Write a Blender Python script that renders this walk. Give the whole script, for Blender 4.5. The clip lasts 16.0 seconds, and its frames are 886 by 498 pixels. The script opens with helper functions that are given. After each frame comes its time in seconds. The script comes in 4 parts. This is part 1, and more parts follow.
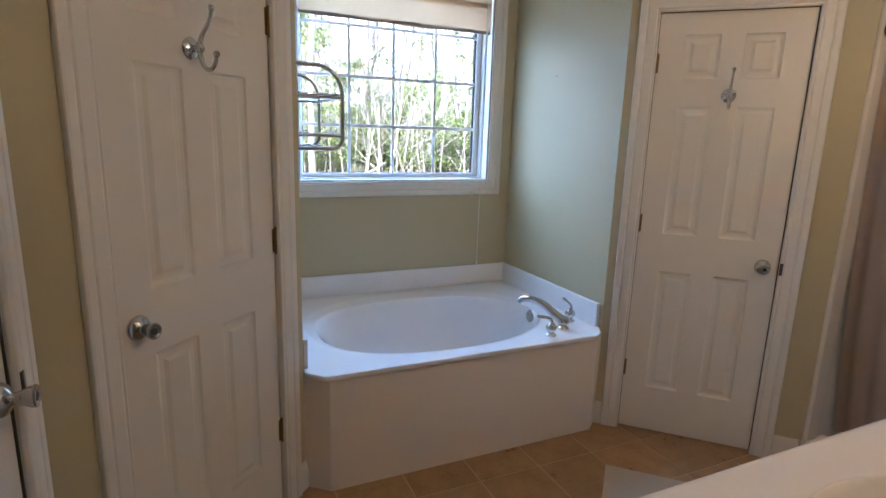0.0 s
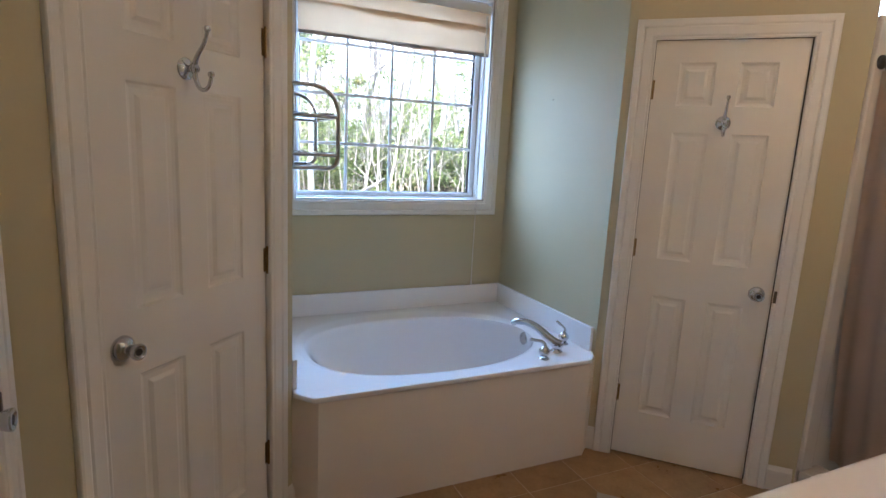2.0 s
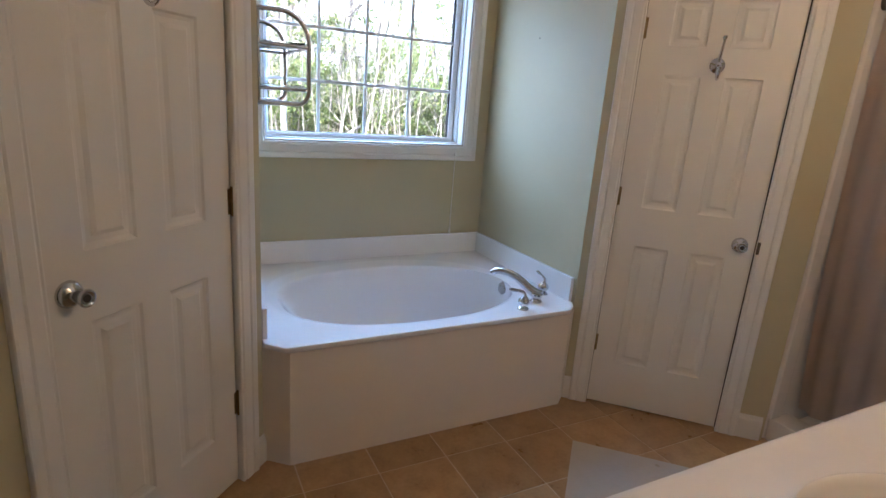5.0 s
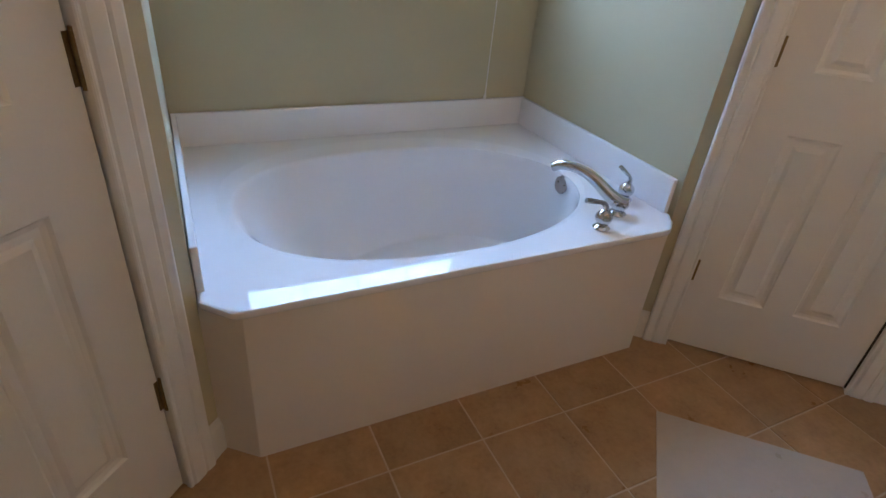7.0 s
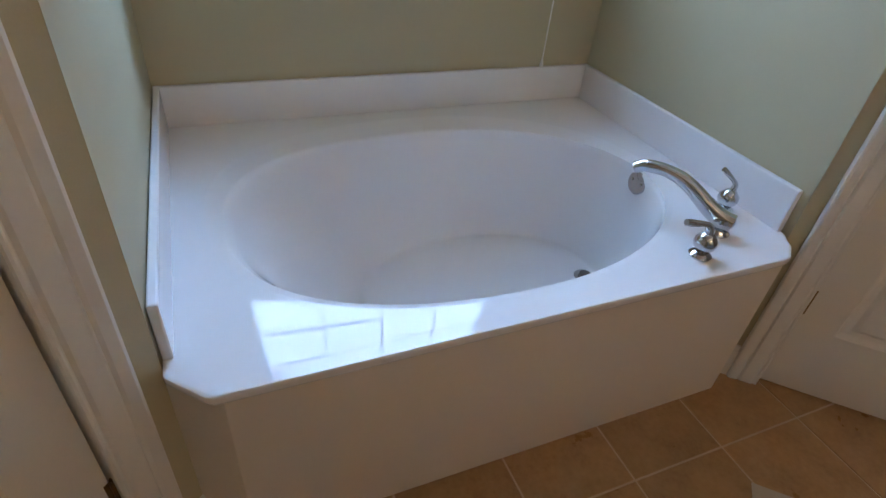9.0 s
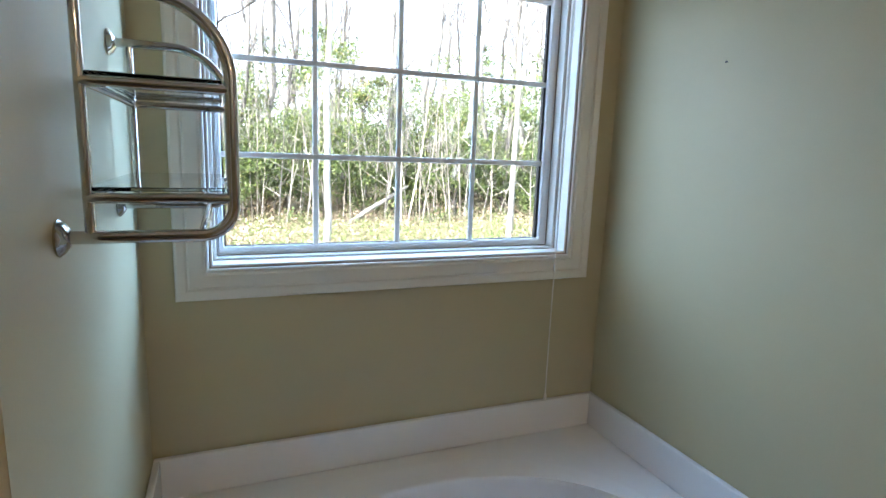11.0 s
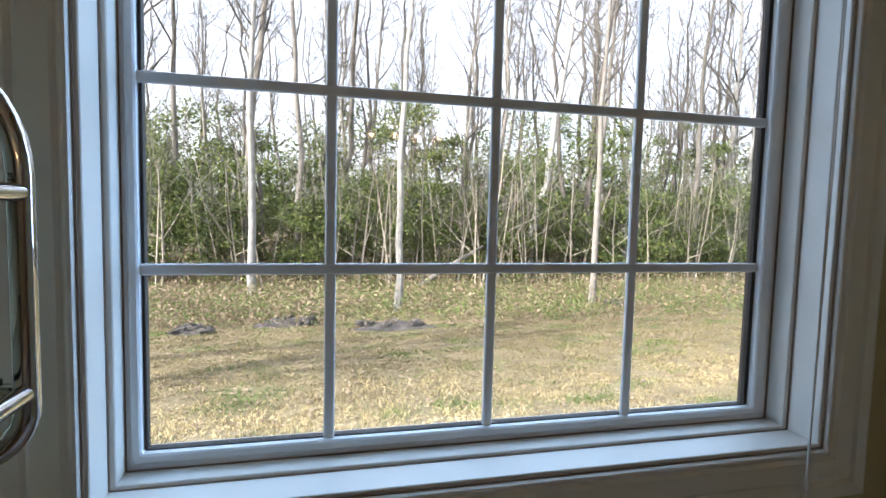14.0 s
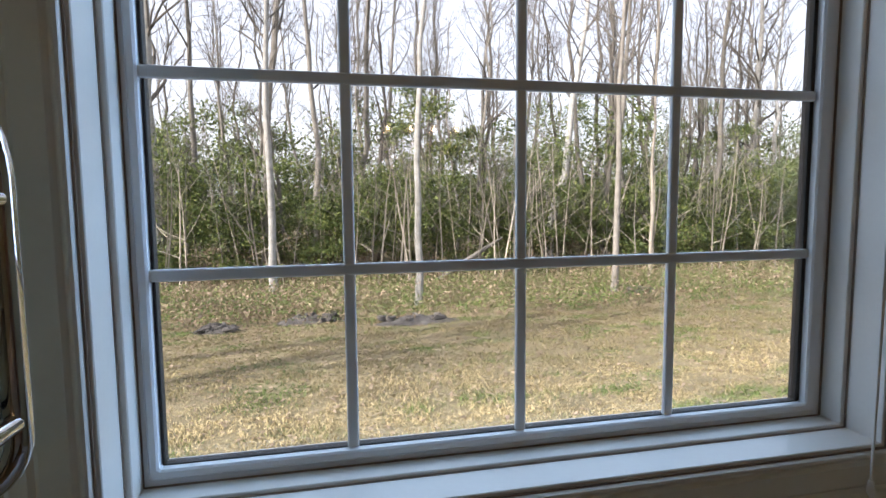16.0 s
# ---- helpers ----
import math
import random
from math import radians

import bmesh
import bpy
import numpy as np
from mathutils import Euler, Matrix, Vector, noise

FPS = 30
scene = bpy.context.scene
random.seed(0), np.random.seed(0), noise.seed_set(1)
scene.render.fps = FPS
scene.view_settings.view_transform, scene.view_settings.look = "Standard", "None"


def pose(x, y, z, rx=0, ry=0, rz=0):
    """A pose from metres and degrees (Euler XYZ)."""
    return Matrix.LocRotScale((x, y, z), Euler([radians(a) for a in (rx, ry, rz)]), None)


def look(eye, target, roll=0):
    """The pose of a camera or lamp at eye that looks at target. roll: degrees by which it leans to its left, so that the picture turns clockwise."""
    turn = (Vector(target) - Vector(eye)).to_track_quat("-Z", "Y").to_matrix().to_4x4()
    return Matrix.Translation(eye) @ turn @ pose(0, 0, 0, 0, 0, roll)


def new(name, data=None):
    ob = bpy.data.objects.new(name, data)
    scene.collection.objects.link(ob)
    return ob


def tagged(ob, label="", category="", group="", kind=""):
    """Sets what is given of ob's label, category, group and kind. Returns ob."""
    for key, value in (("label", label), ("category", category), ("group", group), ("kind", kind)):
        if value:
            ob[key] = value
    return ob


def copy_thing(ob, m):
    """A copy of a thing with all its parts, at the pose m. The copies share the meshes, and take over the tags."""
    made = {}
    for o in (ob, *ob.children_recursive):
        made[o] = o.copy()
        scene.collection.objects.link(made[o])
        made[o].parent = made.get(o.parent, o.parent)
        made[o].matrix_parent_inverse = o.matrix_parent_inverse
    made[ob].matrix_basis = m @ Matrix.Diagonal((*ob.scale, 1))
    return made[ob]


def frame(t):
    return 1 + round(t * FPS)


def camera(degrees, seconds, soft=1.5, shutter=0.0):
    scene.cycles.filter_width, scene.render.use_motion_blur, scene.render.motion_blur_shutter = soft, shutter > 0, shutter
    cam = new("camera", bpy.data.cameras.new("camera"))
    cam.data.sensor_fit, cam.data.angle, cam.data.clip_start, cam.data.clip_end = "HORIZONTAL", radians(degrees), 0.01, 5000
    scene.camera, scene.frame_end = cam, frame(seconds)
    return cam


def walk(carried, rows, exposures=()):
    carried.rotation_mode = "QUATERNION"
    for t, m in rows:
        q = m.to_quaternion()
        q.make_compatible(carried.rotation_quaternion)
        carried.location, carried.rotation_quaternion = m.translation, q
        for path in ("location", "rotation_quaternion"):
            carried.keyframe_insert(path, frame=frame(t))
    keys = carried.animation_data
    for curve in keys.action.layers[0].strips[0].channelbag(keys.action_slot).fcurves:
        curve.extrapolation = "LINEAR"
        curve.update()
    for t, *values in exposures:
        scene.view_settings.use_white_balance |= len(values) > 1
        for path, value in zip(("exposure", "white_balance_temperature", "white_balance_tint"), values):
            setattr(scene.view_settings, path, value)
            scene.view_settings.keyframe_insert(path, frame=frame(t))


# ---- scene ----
cam = camera(78.4, 16.0)
PATH = [
    (0, (-1.863, -3.072, 1.478), (-1.048, -1.294, 1.064), 1.8),
    (0.5, (-1.853, -3.075, 1.488), (-1.029, -1.297, 1.092), 2.5),
    (1, (-1.851, -3.075, 1.493), (-1.035, -1.287, 1.122), 2.8),
    (1.5, (-1.843, -3.064, 1.501), (-1.016, -1.279, 1.14), 2.8),
    (2, (-1.841, -3.066, 1.5), (-1.015, -1.279, 1.144), 2.9),
    (2.5, (-1.839, -3.059, 1.507), (-1.004, -1.279, 1.138), 3.3),
    (3, (-1.834, -3.057, 1.499), (-0.988, -1.289, 1.102), 3.6),
    (3.5, (-1.834, -3.052, 1.492), (-0.983, -1.294, 1.062), 3.6),
    (6, (-1.708, -2.687, 1.396), (-0.802, -1.054, 0.682), 6.0),
    (6.5, (-1.615, -2.416, 1.353), (-0.825, -0.812, 0.459), 5.4),
    (7, (-1.484, -2.132, 1.324), (-0.677, -0.622, 0.291), 5.7),
    (7.5, (-1.419, -1.914, 1.323), (-0.571, -0.465, 0.235), 5.5),
    (8, (-1.385, -1.786, 1.299), (-0.55, -0.363, 0.168), 6.1),
    (8.5, (-1.365, -1.744, 1.285), (-0.619, -0.301, 0.118), 6.8),
    (9, (-1.357, -1.716, 1.276), (-0.658, -0.27, 0.084), 6.1),
    (9.5, (-1.35, -1.691, 1.338), (-0.594, -0.141, 0.323), 5.5),
    (10, (-1.351, -1.674, 1.41), (-0.572, -0.006, 0.627), 4.0),
    (10.2, (-1.343, -1.678, 1.437), (-0.579, 0.046, 0.769), 3.0),
    (12.3, (-1.205, -1.296, 1.614), (-0.485, 0.556, 1.387), 2.1),
    (12.5, (-1.187, -1.223, 1.614), (-0.471, 0.631, 1.388), 2.0),
    (13, (-1.096, -1.022, 1.623), (-0.462, 0.861, 1.391), 2.1),
    (13.5, (-1.049, -0.87, 1.619), (-0.526, 1.054, 1.469), 1.4),
    (14, (-1.066, -0.757, 1.611), (-0.579, 1.177, 1.461), 1.4),
    (14.5, (-1.066, -0.714, 1.614), (-0.639, 1.233, 1.453), 0.5),
    (15, (-1.054, -0.701, 1.617), (-0.644, 1.249, 1.444), -0.7),
    (15.5, (-1.057, -0.698, 1.608), (-0.653, 1.254, 1.443), -0.7),
    (16, (-1.062, -0.699, 1.611), (-0.643, 1.249, 1.434), -0.5),
]
walk(cam, [(t, look(eye, target, roll)) for t, eye, target, roll in PATH], exposures=[(0, 3.68, 5400, 16), (6.5, 3.7, 5550, 17), (8.5, 3.5, 5650, 16), (10.2, 3.62, 5850, 12), (12.3, 2.35, 5850, 9), (13.5, 2.0, 6250, 12), (14.5, 1.65, 6550, 16), (16, 1.42, 6650, 17)])
SKY, SUN, DAY, DAY_WEST, DAY_EAST, BULB = 0.15, 4.6, 138.0, 13.5, 127.0, 0.038

# ---- light ----
world = bpy.data.worlds.new("sky")
scene.world = world
world.use_nodes = True
wn = world.node_tree.nodes
sky = wn.new("ShaderNodeTexSky")
sky.sky_type = "NISHITA"
sky.sun_disc = False
sky.sun_elevation = radians(34)
sky.dust_density = 4.5
sky.ozone_density = 1.0
sky.sun_rotation = radians(-112)
# thin bright haze over the whole dome
haze = wn.new("ShaderNodeMixRGB")
haze.inputs[0].default_value = 0.6
haze.inputs[2].default_value = (4.2, 4.4, 4.8, 1)
world.node_tree.links.new(sky.outputs[0], haze.inputs[1])
world.node_tree.links.new(haze.outputs[0], wn["Background"].inputs[0])
wn["Background"].inputs[1].default_value = SKY

sun = new("sun", bpy.data.lights.new("sun", "SUN"))
sun.data.energy, sun.data.angle, sun.data.color = SUN, radians(0.6), (1.0, 0.95, 0.87)
sun.matrix_world = look((-20, -5, 16.5), (4, 4, 0))

# unseen area lamps added outdoors, ahead and both sides, to boost skylight through the window
for eye, target, size, watts in (
        ((1.6, 4.2, 6.5), (1.6, -0.5, 1.5), (10.0, 4.8), DAY),
        ((-4.5, 3.5, 2.7), (-0.3, -0.4, 1.3), (3.0, 3.2), DAY_WEST),
        ((4.7, 1.5, 2.7), (-1.2, -0.5, 1.3), (3.0, 3.2), DAY_EAST)):
    sky_fill = new("sky_fill_lamp", bpy.data.lights.new("sky_fill_lamp", "AREA"))
    sky_fill.data.shape, sky_fill.data.size, sky_fill.data.size_y = "RECTANGLE", *size
    sky_fill.data.energy, sky_fill.data.color = watts, (0.37, 0.64, 1.0)
    sky_fill.matrix_world = look(eye, target)

# ---- materials ----
def material(name):
    m = bpy.data.materials.new(name)
    m.use_nodes = True
    nt = m.node_tree
    return m, nt, nt.nodes["Principled BSDF"]


def node(nt, kind, **values):
    n = nt.nodes.new(kind)
    for k, v in values.items():
        n.inputs[k].default_value = v
    return n


def surface(name, colours, rough, scale=6.0, fine=90.0, bump=0.15, metal=0.0, rough_var=0.08, coat=0.0, per_piece=0.0, depth=0.002):
    """A mottled surface: colours blended by a coarse and a fine noise, with fine relief."""
    m, nt, b = material(name)
    link = nt.links.new
    co = nt.nodes.new("ShaderNodeTexCoord")
    coarse = node(nt, "ShaderNodeTexNoise", Scale=scale, Detail=6.0, Roughness=0.6)
    small = node(nt, "ShaderNodeTexNoise", Scale=fine, Detail=4.0, Roughness=0.6)
    link(co.outputs["Object"], coarse.inputs["Vector"])
    link(co.outputs["Object"], small.inputs["Vector"])
    mix = node(nt, "ShaderNodeMath")
    mix.operation = "MULTIPLY_ADD"
    mix.inputs[1].default_value = 0.35
    link(small.outputs["Fac"], mix.inputs[0])
    scaled = node(nt, "ShaderNodeMath")
    scaled.operation = "MULTIPLY"
    scaled.inputs[1].default_value = 0.65
    link(coarse.outputs["Fac"], scaled.inputs[0])
    link(scaled.outputs[0], mix.inputs[2])
    ramp = nt.nodes.new("ShaderNodeValToRGB")
    els = ramp.color_ramp.elements
    els[0].position, els[1].position = 0.3, 0.7
    els[0].color, els[1].color = (*colours[0], 1), (*colours[-1], 1)
    for i, c in enumerate(colours[1:-1]):
        e = els.new(0.3 + 0.4 * (i + 1) / (len(colours) - 1))
        e.color = (*c, 1)
    link(mix.outputs[0], ramp.inputs[0])
    out = ramp.outputs[0]
    if per_piece:
        info = nt.nodes.new("ShaderNodeObjectInfo")
        rng = node(nt, "ShaderNodeMapRange")
        rng.inputs[3].default_value, rng.inputs[4].default_value = 1 - per_piece, 1 + per_piece
        link(info.outputs["Random"], rng.inputs[0])
        hsv = nt.nodes.new("ShaderNodeHueSaturation")
        link(rng.outputs[0], hsv.inputs["Value"])
        link(out, hsv.inputs["Color"])
        out = hsv.outputs[0]
        add = node(nt, "ShaderNodeVectorMath")
        add.operation = "ADD"
        comb = nt.nodes.new("ShaderNodeCombineXYZ")
        far = node(nt, "ShaderNodeMath")
        far.operation = "MULTIPLY"
        far.inputs[1].default_value = 40.0
        link(info.outputs["Random"], far.inputs[0])
        link(far.outputs[0], comb.inputs[0])
        link(far.outputs[0], comb.inputs[1])
        link(co.outputs["Object"], add.inputs[0])
        link(comb.outputs[0], add.inputs[1])
        link(add.outputs[0], coarse.inputs["Vector"])
        link(add.outputs[0], small.inputs["Vector"])
    link(out, b.inputs["Base Color"])
    rr = node(nt, "ShaderNodeMapRange")
    rr.inputs[3].default_value, rr.inputs[4].default_value = max(rough - rough_var, 0.02), min(rough + rough_var, 1)
    link(coarse.outputs["Fac"], rr.inputs[0])
    link(rr.outputs[0], b.inputs["Roughness"])
    b.inputs["Metallic"].default_value = metal
    b.inputs["Coat Weight"].default_value = coat
    b.inputs["Coat Roughness"].default_value = 0.025
    if bump:
        bp = node(nt, "ShaderNodeBump", Strength=bump, Distance=depth)
        link(small.outputs["Fac"], bp.inputs["Height"])
        link(bp.outputs[0], b.inputs["Normal"])
    return m


M_WALL = surface("khaki_wall_paint", [(0.478, 0.424, 0.266), (0.518, 0.46, 0.292)], 0.55, 1.5, 260, 0.12, depth=0.001)
M_CEIL = surface("ceiling_paint", [(0.76, 0.74, 0.70), (0.80, 0.78, 0.74)], 0.8, 2, 120, 0.3)
M_WHITE = surface("white_semigloss_paint", [(0.72, 0.70, 0.65), (0.77, 0.75, 0.70)], 0.38, 3, 140, 0.06, depth=0.001)
M_DOOR = surface("white_door_paint", [(0.71, 0.68, 0.62), (0.76, 0.73, 0.67)], 0.42, 2.5, 170, 0.08, depth=0.001)
M_VINYL = surface("white_vinyl", [(0.74, 0.75, 0.76), (0.78, 0.79, 0.80)], 0.33, 4, 100, 0.03, depth=0.001)
M_ACRYL = surface("white_acrylic", [(0.80, 0.79, 0.79), (0.83, 0.82, 0.82)], 0.045, 1.2, 60, 0.0, rough_var=0.015, coat=0.0)
M_ACRYL.node_tree.nodes["Principled BSDF"].inputs["Specular IOR Level"].default_value = 0.42
M_APRON = surface("ivory_apron_panel", [(0.74, 0.67, 0.58), (0.78, 0.71, 0.62)], 0.32, 1.5, 90, 0.03, depth=0.001)
M_COUNTER = surface("white_cultured_marble", [(0.78, 0.74, 0.69), (0.82, 0.78, 0.73)], 0.14, 2.0, 40, 0.0, rough_var=0.04, coat=0.3)
M_CHROME = surface("polished_chrome", [(0.54, 0.54, 0.55), (0.62, 0.62, 0.63)], 0.05, 5, 80, 0.0, metal=1.0, rough_var=0.03)
M_NICKEL = surface("satin_nickel", [(0.50, 0.50, 0.50), (0.60, 0.60, 0.60)], 0.18, 8, 120, 0.0, metal=1.0, rough_var=0.06)
M_BRASS = surface("tarnished_brass", [(0.16, 0.11, 0.05), (0.30, 0.21, 0.09)], 0.38, 30, 200, 0.1, metal=0.9, depth=0.001)
M_DARK = surface("dark_gap", [(0.03, 0.025, 0.02), (0.05, 0.04, 0.03)], 0.8, 10, 80, 0.0)
M_TILE = surface("tan_ceramic_tile", [(0.26, 0.148, 0.066), (0.36, 0.222, 0.102), (0.44, 0.28, 0.14)], 0.30, 9, 60, 0.25, rough_var=0.08, per_piece=0.10, depth=0.0015)
M_GROUT = surface("pale_grout", [(0.47, 0.355, 0.245), (0.57, 0.445, 0.32)], 0.85, 12, 200, 0.3)
M_SHADE = surface("cream_linen", [(0.64, 0.50, 0.34), (0.71, 0.565, 0.40)], 0.85, 8, 300, 0.3, depth=0.001)
def let_light_through(m, share, tint):
    """Mixes a translucent share into a cloth."""
    nt = m.node_tree
    tr = nt.nodes.new("ShaderNodeBsdfTranslucent")
    tr.inputs[0].default_value = (*tint, 1)
    mx = nt.nodes.new("ShaderNodeMixShader")
    mx.inputs[0].default_value = share
    nt.links.new(nt.nodes["Principled BSDF"].outputs[0], mx.inputs[1])
    nt.links.new(tr.outputs[0], mx.inputs[2])
    nt.links.new(mx.outputs[0], nt.nodes["Material Output"].inputs[0])


let_light_through(M_SHADE, 0.36, (0.78, 0.56, 0.35))
M_LINING = surface("grey_shade_lining", [(0.36, 0.33, 0.30), (0.44, 0.40, 0.36)], 0.9, 8, 300, 0.2)
M_CORD = surface("white_cord", [(0.7, 0.68, 0.64), (0.8, 0.78, 0.74)], 0.7, 60, 400, 0.1)
# brown that stands in for shade on the window's stepped edges
M_SEAM_SHADE = surface("brown_seam_shade", [(0.22, 0.16, 0.12), (0.34, 0.26, 0.20)], 0.8, 20, 150, 0.1)
M_CURTAIN = surface("brown_curtain_cloth", [(0.58, 0.46, 0.375), (0.64, 0.51, 0.42)], 0.7, 3, 260, 0.12)
M_STALL = surface("white_fibreglass", [(0.72, 0.67, 0.60), (0.77, 0.72, 0.65)], 0.25, 2, 70, 0.02)
M_BRONZE = surface("dark_bronze", [(0.10, 0.09, 0.08), (0.16, 0.14, 0.12)], 0.35, 12, 100, 0.0, metal=0.9)
M_MAT = surface("white_marbled_vinyl", [(0.43, 0.385, 0.315), (0.45, 0.405, 0.345), (0.465, 0.425, 0.37)], 0.30, 13, 70, 0.015, coat=0.08)
M_BARK = surface("pale_bark", [(0.15, 0.145, 0.135), (0.28, 0.28, 0.27), (0.39, 0.39, 0.385)], 0.9, 5, 40, 0.8, depth=0.01, per_piece=0.25)
M_GREYBARK = surface("grey_bark", [(0.09, 0.082, 0.072), (0.16, 0.15, 0.135), (0.24, 0.23, 0.215)], 0.9, 6, 45, 0.6, depth=0.01, per_piece=0.3)
M_TWIG = surface("grey_twig_bark", [(0.055, 0.050, 0.045), (0.14, 0.128, 0.115)], 0.9, 8, 40, 0.4, depth=0.01, per_piece=0.3)
M_STEM = surface("sapling_bark", [(0.17, 0.15, 0.125), (0.33, 0.30, 0.26)], 0.9, 8, 40, 0.3, depth=0.005, per_piece=0.3)
M_LAWN = surface("dry_lawn_soil", [(0.07, 0.058, 0.03), (0.14, 0.115, 0.062), (0.22, 0.185, 0.11)], 0.95, 0.8, 14, 0.8, depth=0.03)
M_ASH = surface("ash_and_char", [(0.010, 0.010, 0.010), (0.045, 0.042, 0.04), (0.17, 0.16, 0.15)], 0.95, 9, 50, 0.9, depth=0.02)
M_BRICKLESS = surface("house_siding", [(0.55, 0.53, 0.50), (0.62, 0.60, 0.57)], 0.7, 3, 60, 0.2)


def island_surface(name, ramp_colours, rough, trans=0.0, shadow_streak=0.0):
    """Leaves and blades: each island takes its own colour."""
    m, nt, b = material(name)
    geo = nt.nodes.new("ShaderNodeNewGeometry")
    ramp = nt.nodes.new("ShaderNodeValToRGB")
    els = ramp.color_ramp.elements
    els[0].color, els[1].color = (*ramp_colours[0], 1), (*ramp_colours[-1], 1)
    for i, c in enumerate(ramp_colours[1:-1]):
        els.new((i + 1) / (len(ramp_colours) - 1)).color = (*c, 1)
    nt.links.new(geo.outputs["Random Per Island"], ramp.inputs[0])
    colour = ramp.outputs[0]
    # long darker streaks in the colour imitate tree shadows lying across the lawn
    if shadow_streak:
        co = nt.nodes.new("ShaderNodeTexCoord")
        mp = nt.nodes.new("ShaderNodeMapping")
        mp.inputs["Scale"].default_value = (0.35, 1.1, 1.0)
        ns = node(nt, "ShaderNodeTexNoise", Scale=0.7, Detail=5.0, Roughness=0.65)
        rg = node(nt, "ShaderNodeMapRange")
        rg.inputs[1].default_value, rg.inputs[2].default_value = 0.32, 0.68
        rg.inputs[3].default_value, rg.inputs[4].default_value = 1 - shadow_streak, 1 + shadow_streak * 0.5
        hsv = nt.nodes.new("ShaderNodeHueSaturation")
        nt.links.new(co.outputs["Object"], mp.inputs["Vector"])
        nt.links.new(mp.outputs[0], ns.inputs["Vector"])
        nt.links.new(ns.outputs["Fac"], rg.inputs[0])
        nt.links.new(rg.outputs[0], hsv.inputs["Value"])
        nt.links.new(colour, hsv.inputs["Color"])
        colour = hsv.outputs[0]
    nt.links.new(colour, b.inputs["Base Color"])
    b.inputs["Roughness"].default_value = rough
    if trans:
        tr = nt.nodes.new("ShaderNodeBsdfTranslucent")
        nt.links.new(colour, tr.inputs[0])
        mx = nt.nodes.new("ShaderNodeMixShader")
        mx.inputs[0].default_value = trans
        nt.links.new(b.outputs[0], mx.inputs[1])
        nt.links.new(tr.outputs[0], mx.inputs[2])
        nt.links.new(mx.outputs[0], nt.nodes["Material Output"].inputs[0])
    return m


M_LEAF = island_surface("evergreen_leaves", [(0.02, 0.036, 0.012), (0.065, 0.10, 0.025), (0.12, 0.165, 0.04), (0.21, 0.245, 0.065), (0.045, 0.07, 0.025), (0.09, 0.13, 0.04)], 0.62, 0.3)
M_DRYLEAF = island_surface("dry_leaves", [(0.10, 0.074, 0.050), (0.19, 0.135, 0.092), (0.30, 0.23, 0.165), (0.14, 0.115, 0.065)], 0.7, 0.2)
M_GRASS = island_surface("dry_grass", [(0.14, 0.105, 0.05), (0.36, 0.29, 0.15), (0.60, 0.50, 0.30), (0.22, 0.19, 0.08)], 0.8, 0.2, 0.5)
# darker grass colour that paints the shadow band over the middle of the lawn
M_SHADOW_GRASS = island_surface("shadowed_winter_grass", [(0.12, 0.10, 0.05), (0.20, 0.17, 0.085), (0.29, 0.25, 0.13), (0.15, 0.145, 0.06)], 0.8, 0.2, 0.35)
M_GREEN = island_surface("green_weeds", [(0.055, 0.10, 0.02), (0.11, 0.165, 0.038), (0.175, 0.22, 0.065)], 0.7, 0.2, 0.35)


def glass(name, tint, rough=0.0):
    m, nt, b = material(name)
    b.inputs["Base Color"].default_value = (*tint, 1)
    b.inputs["Roughness"].default_value = rough
    b.inputs["Transmission Weight"].default_value = 1.0
    b.inputs["IOR"].default_value = 1.45
    return m


M_GLASS = glass("window_glass", (0.97, 0.99, 0.98))
M_SHELF_GLASS = glass("shelf_glass", (0.90, 0.96, 0.94))


def glow(name, colour, strength):
    m, nt, b = material(name)
    b.inputs["Emission Color"].default_value = (*colour, 1)
    b.inputs["Emission Strength"].default_value = strength
    return m


M_BULB = glow("lit_bulb", (1.0, 0.60, 0.28), 17.0)

# ---- mesh helpers ----
def obj(name, bm, mat, parent=None, label="", smooth=False, m=None):
    me = bpy.data.meshes.new(name)
    if smooth:
        for f in bm.faces:
            f.smooth = True
    bm.to_mesh(me)
    bm.free()
    if mat:
        me.materials.append(mat)
    ob = new(name, me)
    if smooth:
        me.set_sharp_from_angle(angle=radians(40))
    if m is not None:
        ob.matrix_basis = m
    if parent is not None:
        ob.parent = parent
    if label:
        ob["label"] = label
    return ob


def part(name, bm, mat, parent, label="", smooth=False):
    return obj(name, bm, mat, parent, label, smooth)


def thing(name, label, category, group="", m=None, kind=""):
    e = new(name)
    e.empty_display_size = 0.1
    if m is not None:
        e.matrix_basis = m
    return tagged(e, label, category, group, kind)


def add_box(bm, x0, y0, z0, x1, y1, z1, bevel=0.0, m=None):
    made = bmesh.ops.create_cube(bm, size=1.0)
    vs = made["verts"]
    for v in vs:
        v.co = Vector(((x0 + x1) / 2 + v.co.x * (x1 - x0), (y0 + y1) / 2 + v.co.y * (y1 - y0), (z0 + z1) / 2 + v.co.z * (z1 - z0)))
    if bevel:
        es = list({e for v in vs for e in v.link_edges})
        got = bmesh.ops.bevel(bm, geom=es, offset=bevel, segments=2, affect="EDGES", profile=0.5)
        vs = list({v for v in got["verts"]} | {v for v in vs if v.is_valid})
    if m is not None:
        bmesh.ops.transform(bm, matrix=m, verts=[v for v in vs if v.is_valid])
    return bm


def box(*a, bevel=0.0, m=None):
    return add_box(bmesh.new(), *a, bevel=bevel, m=m)


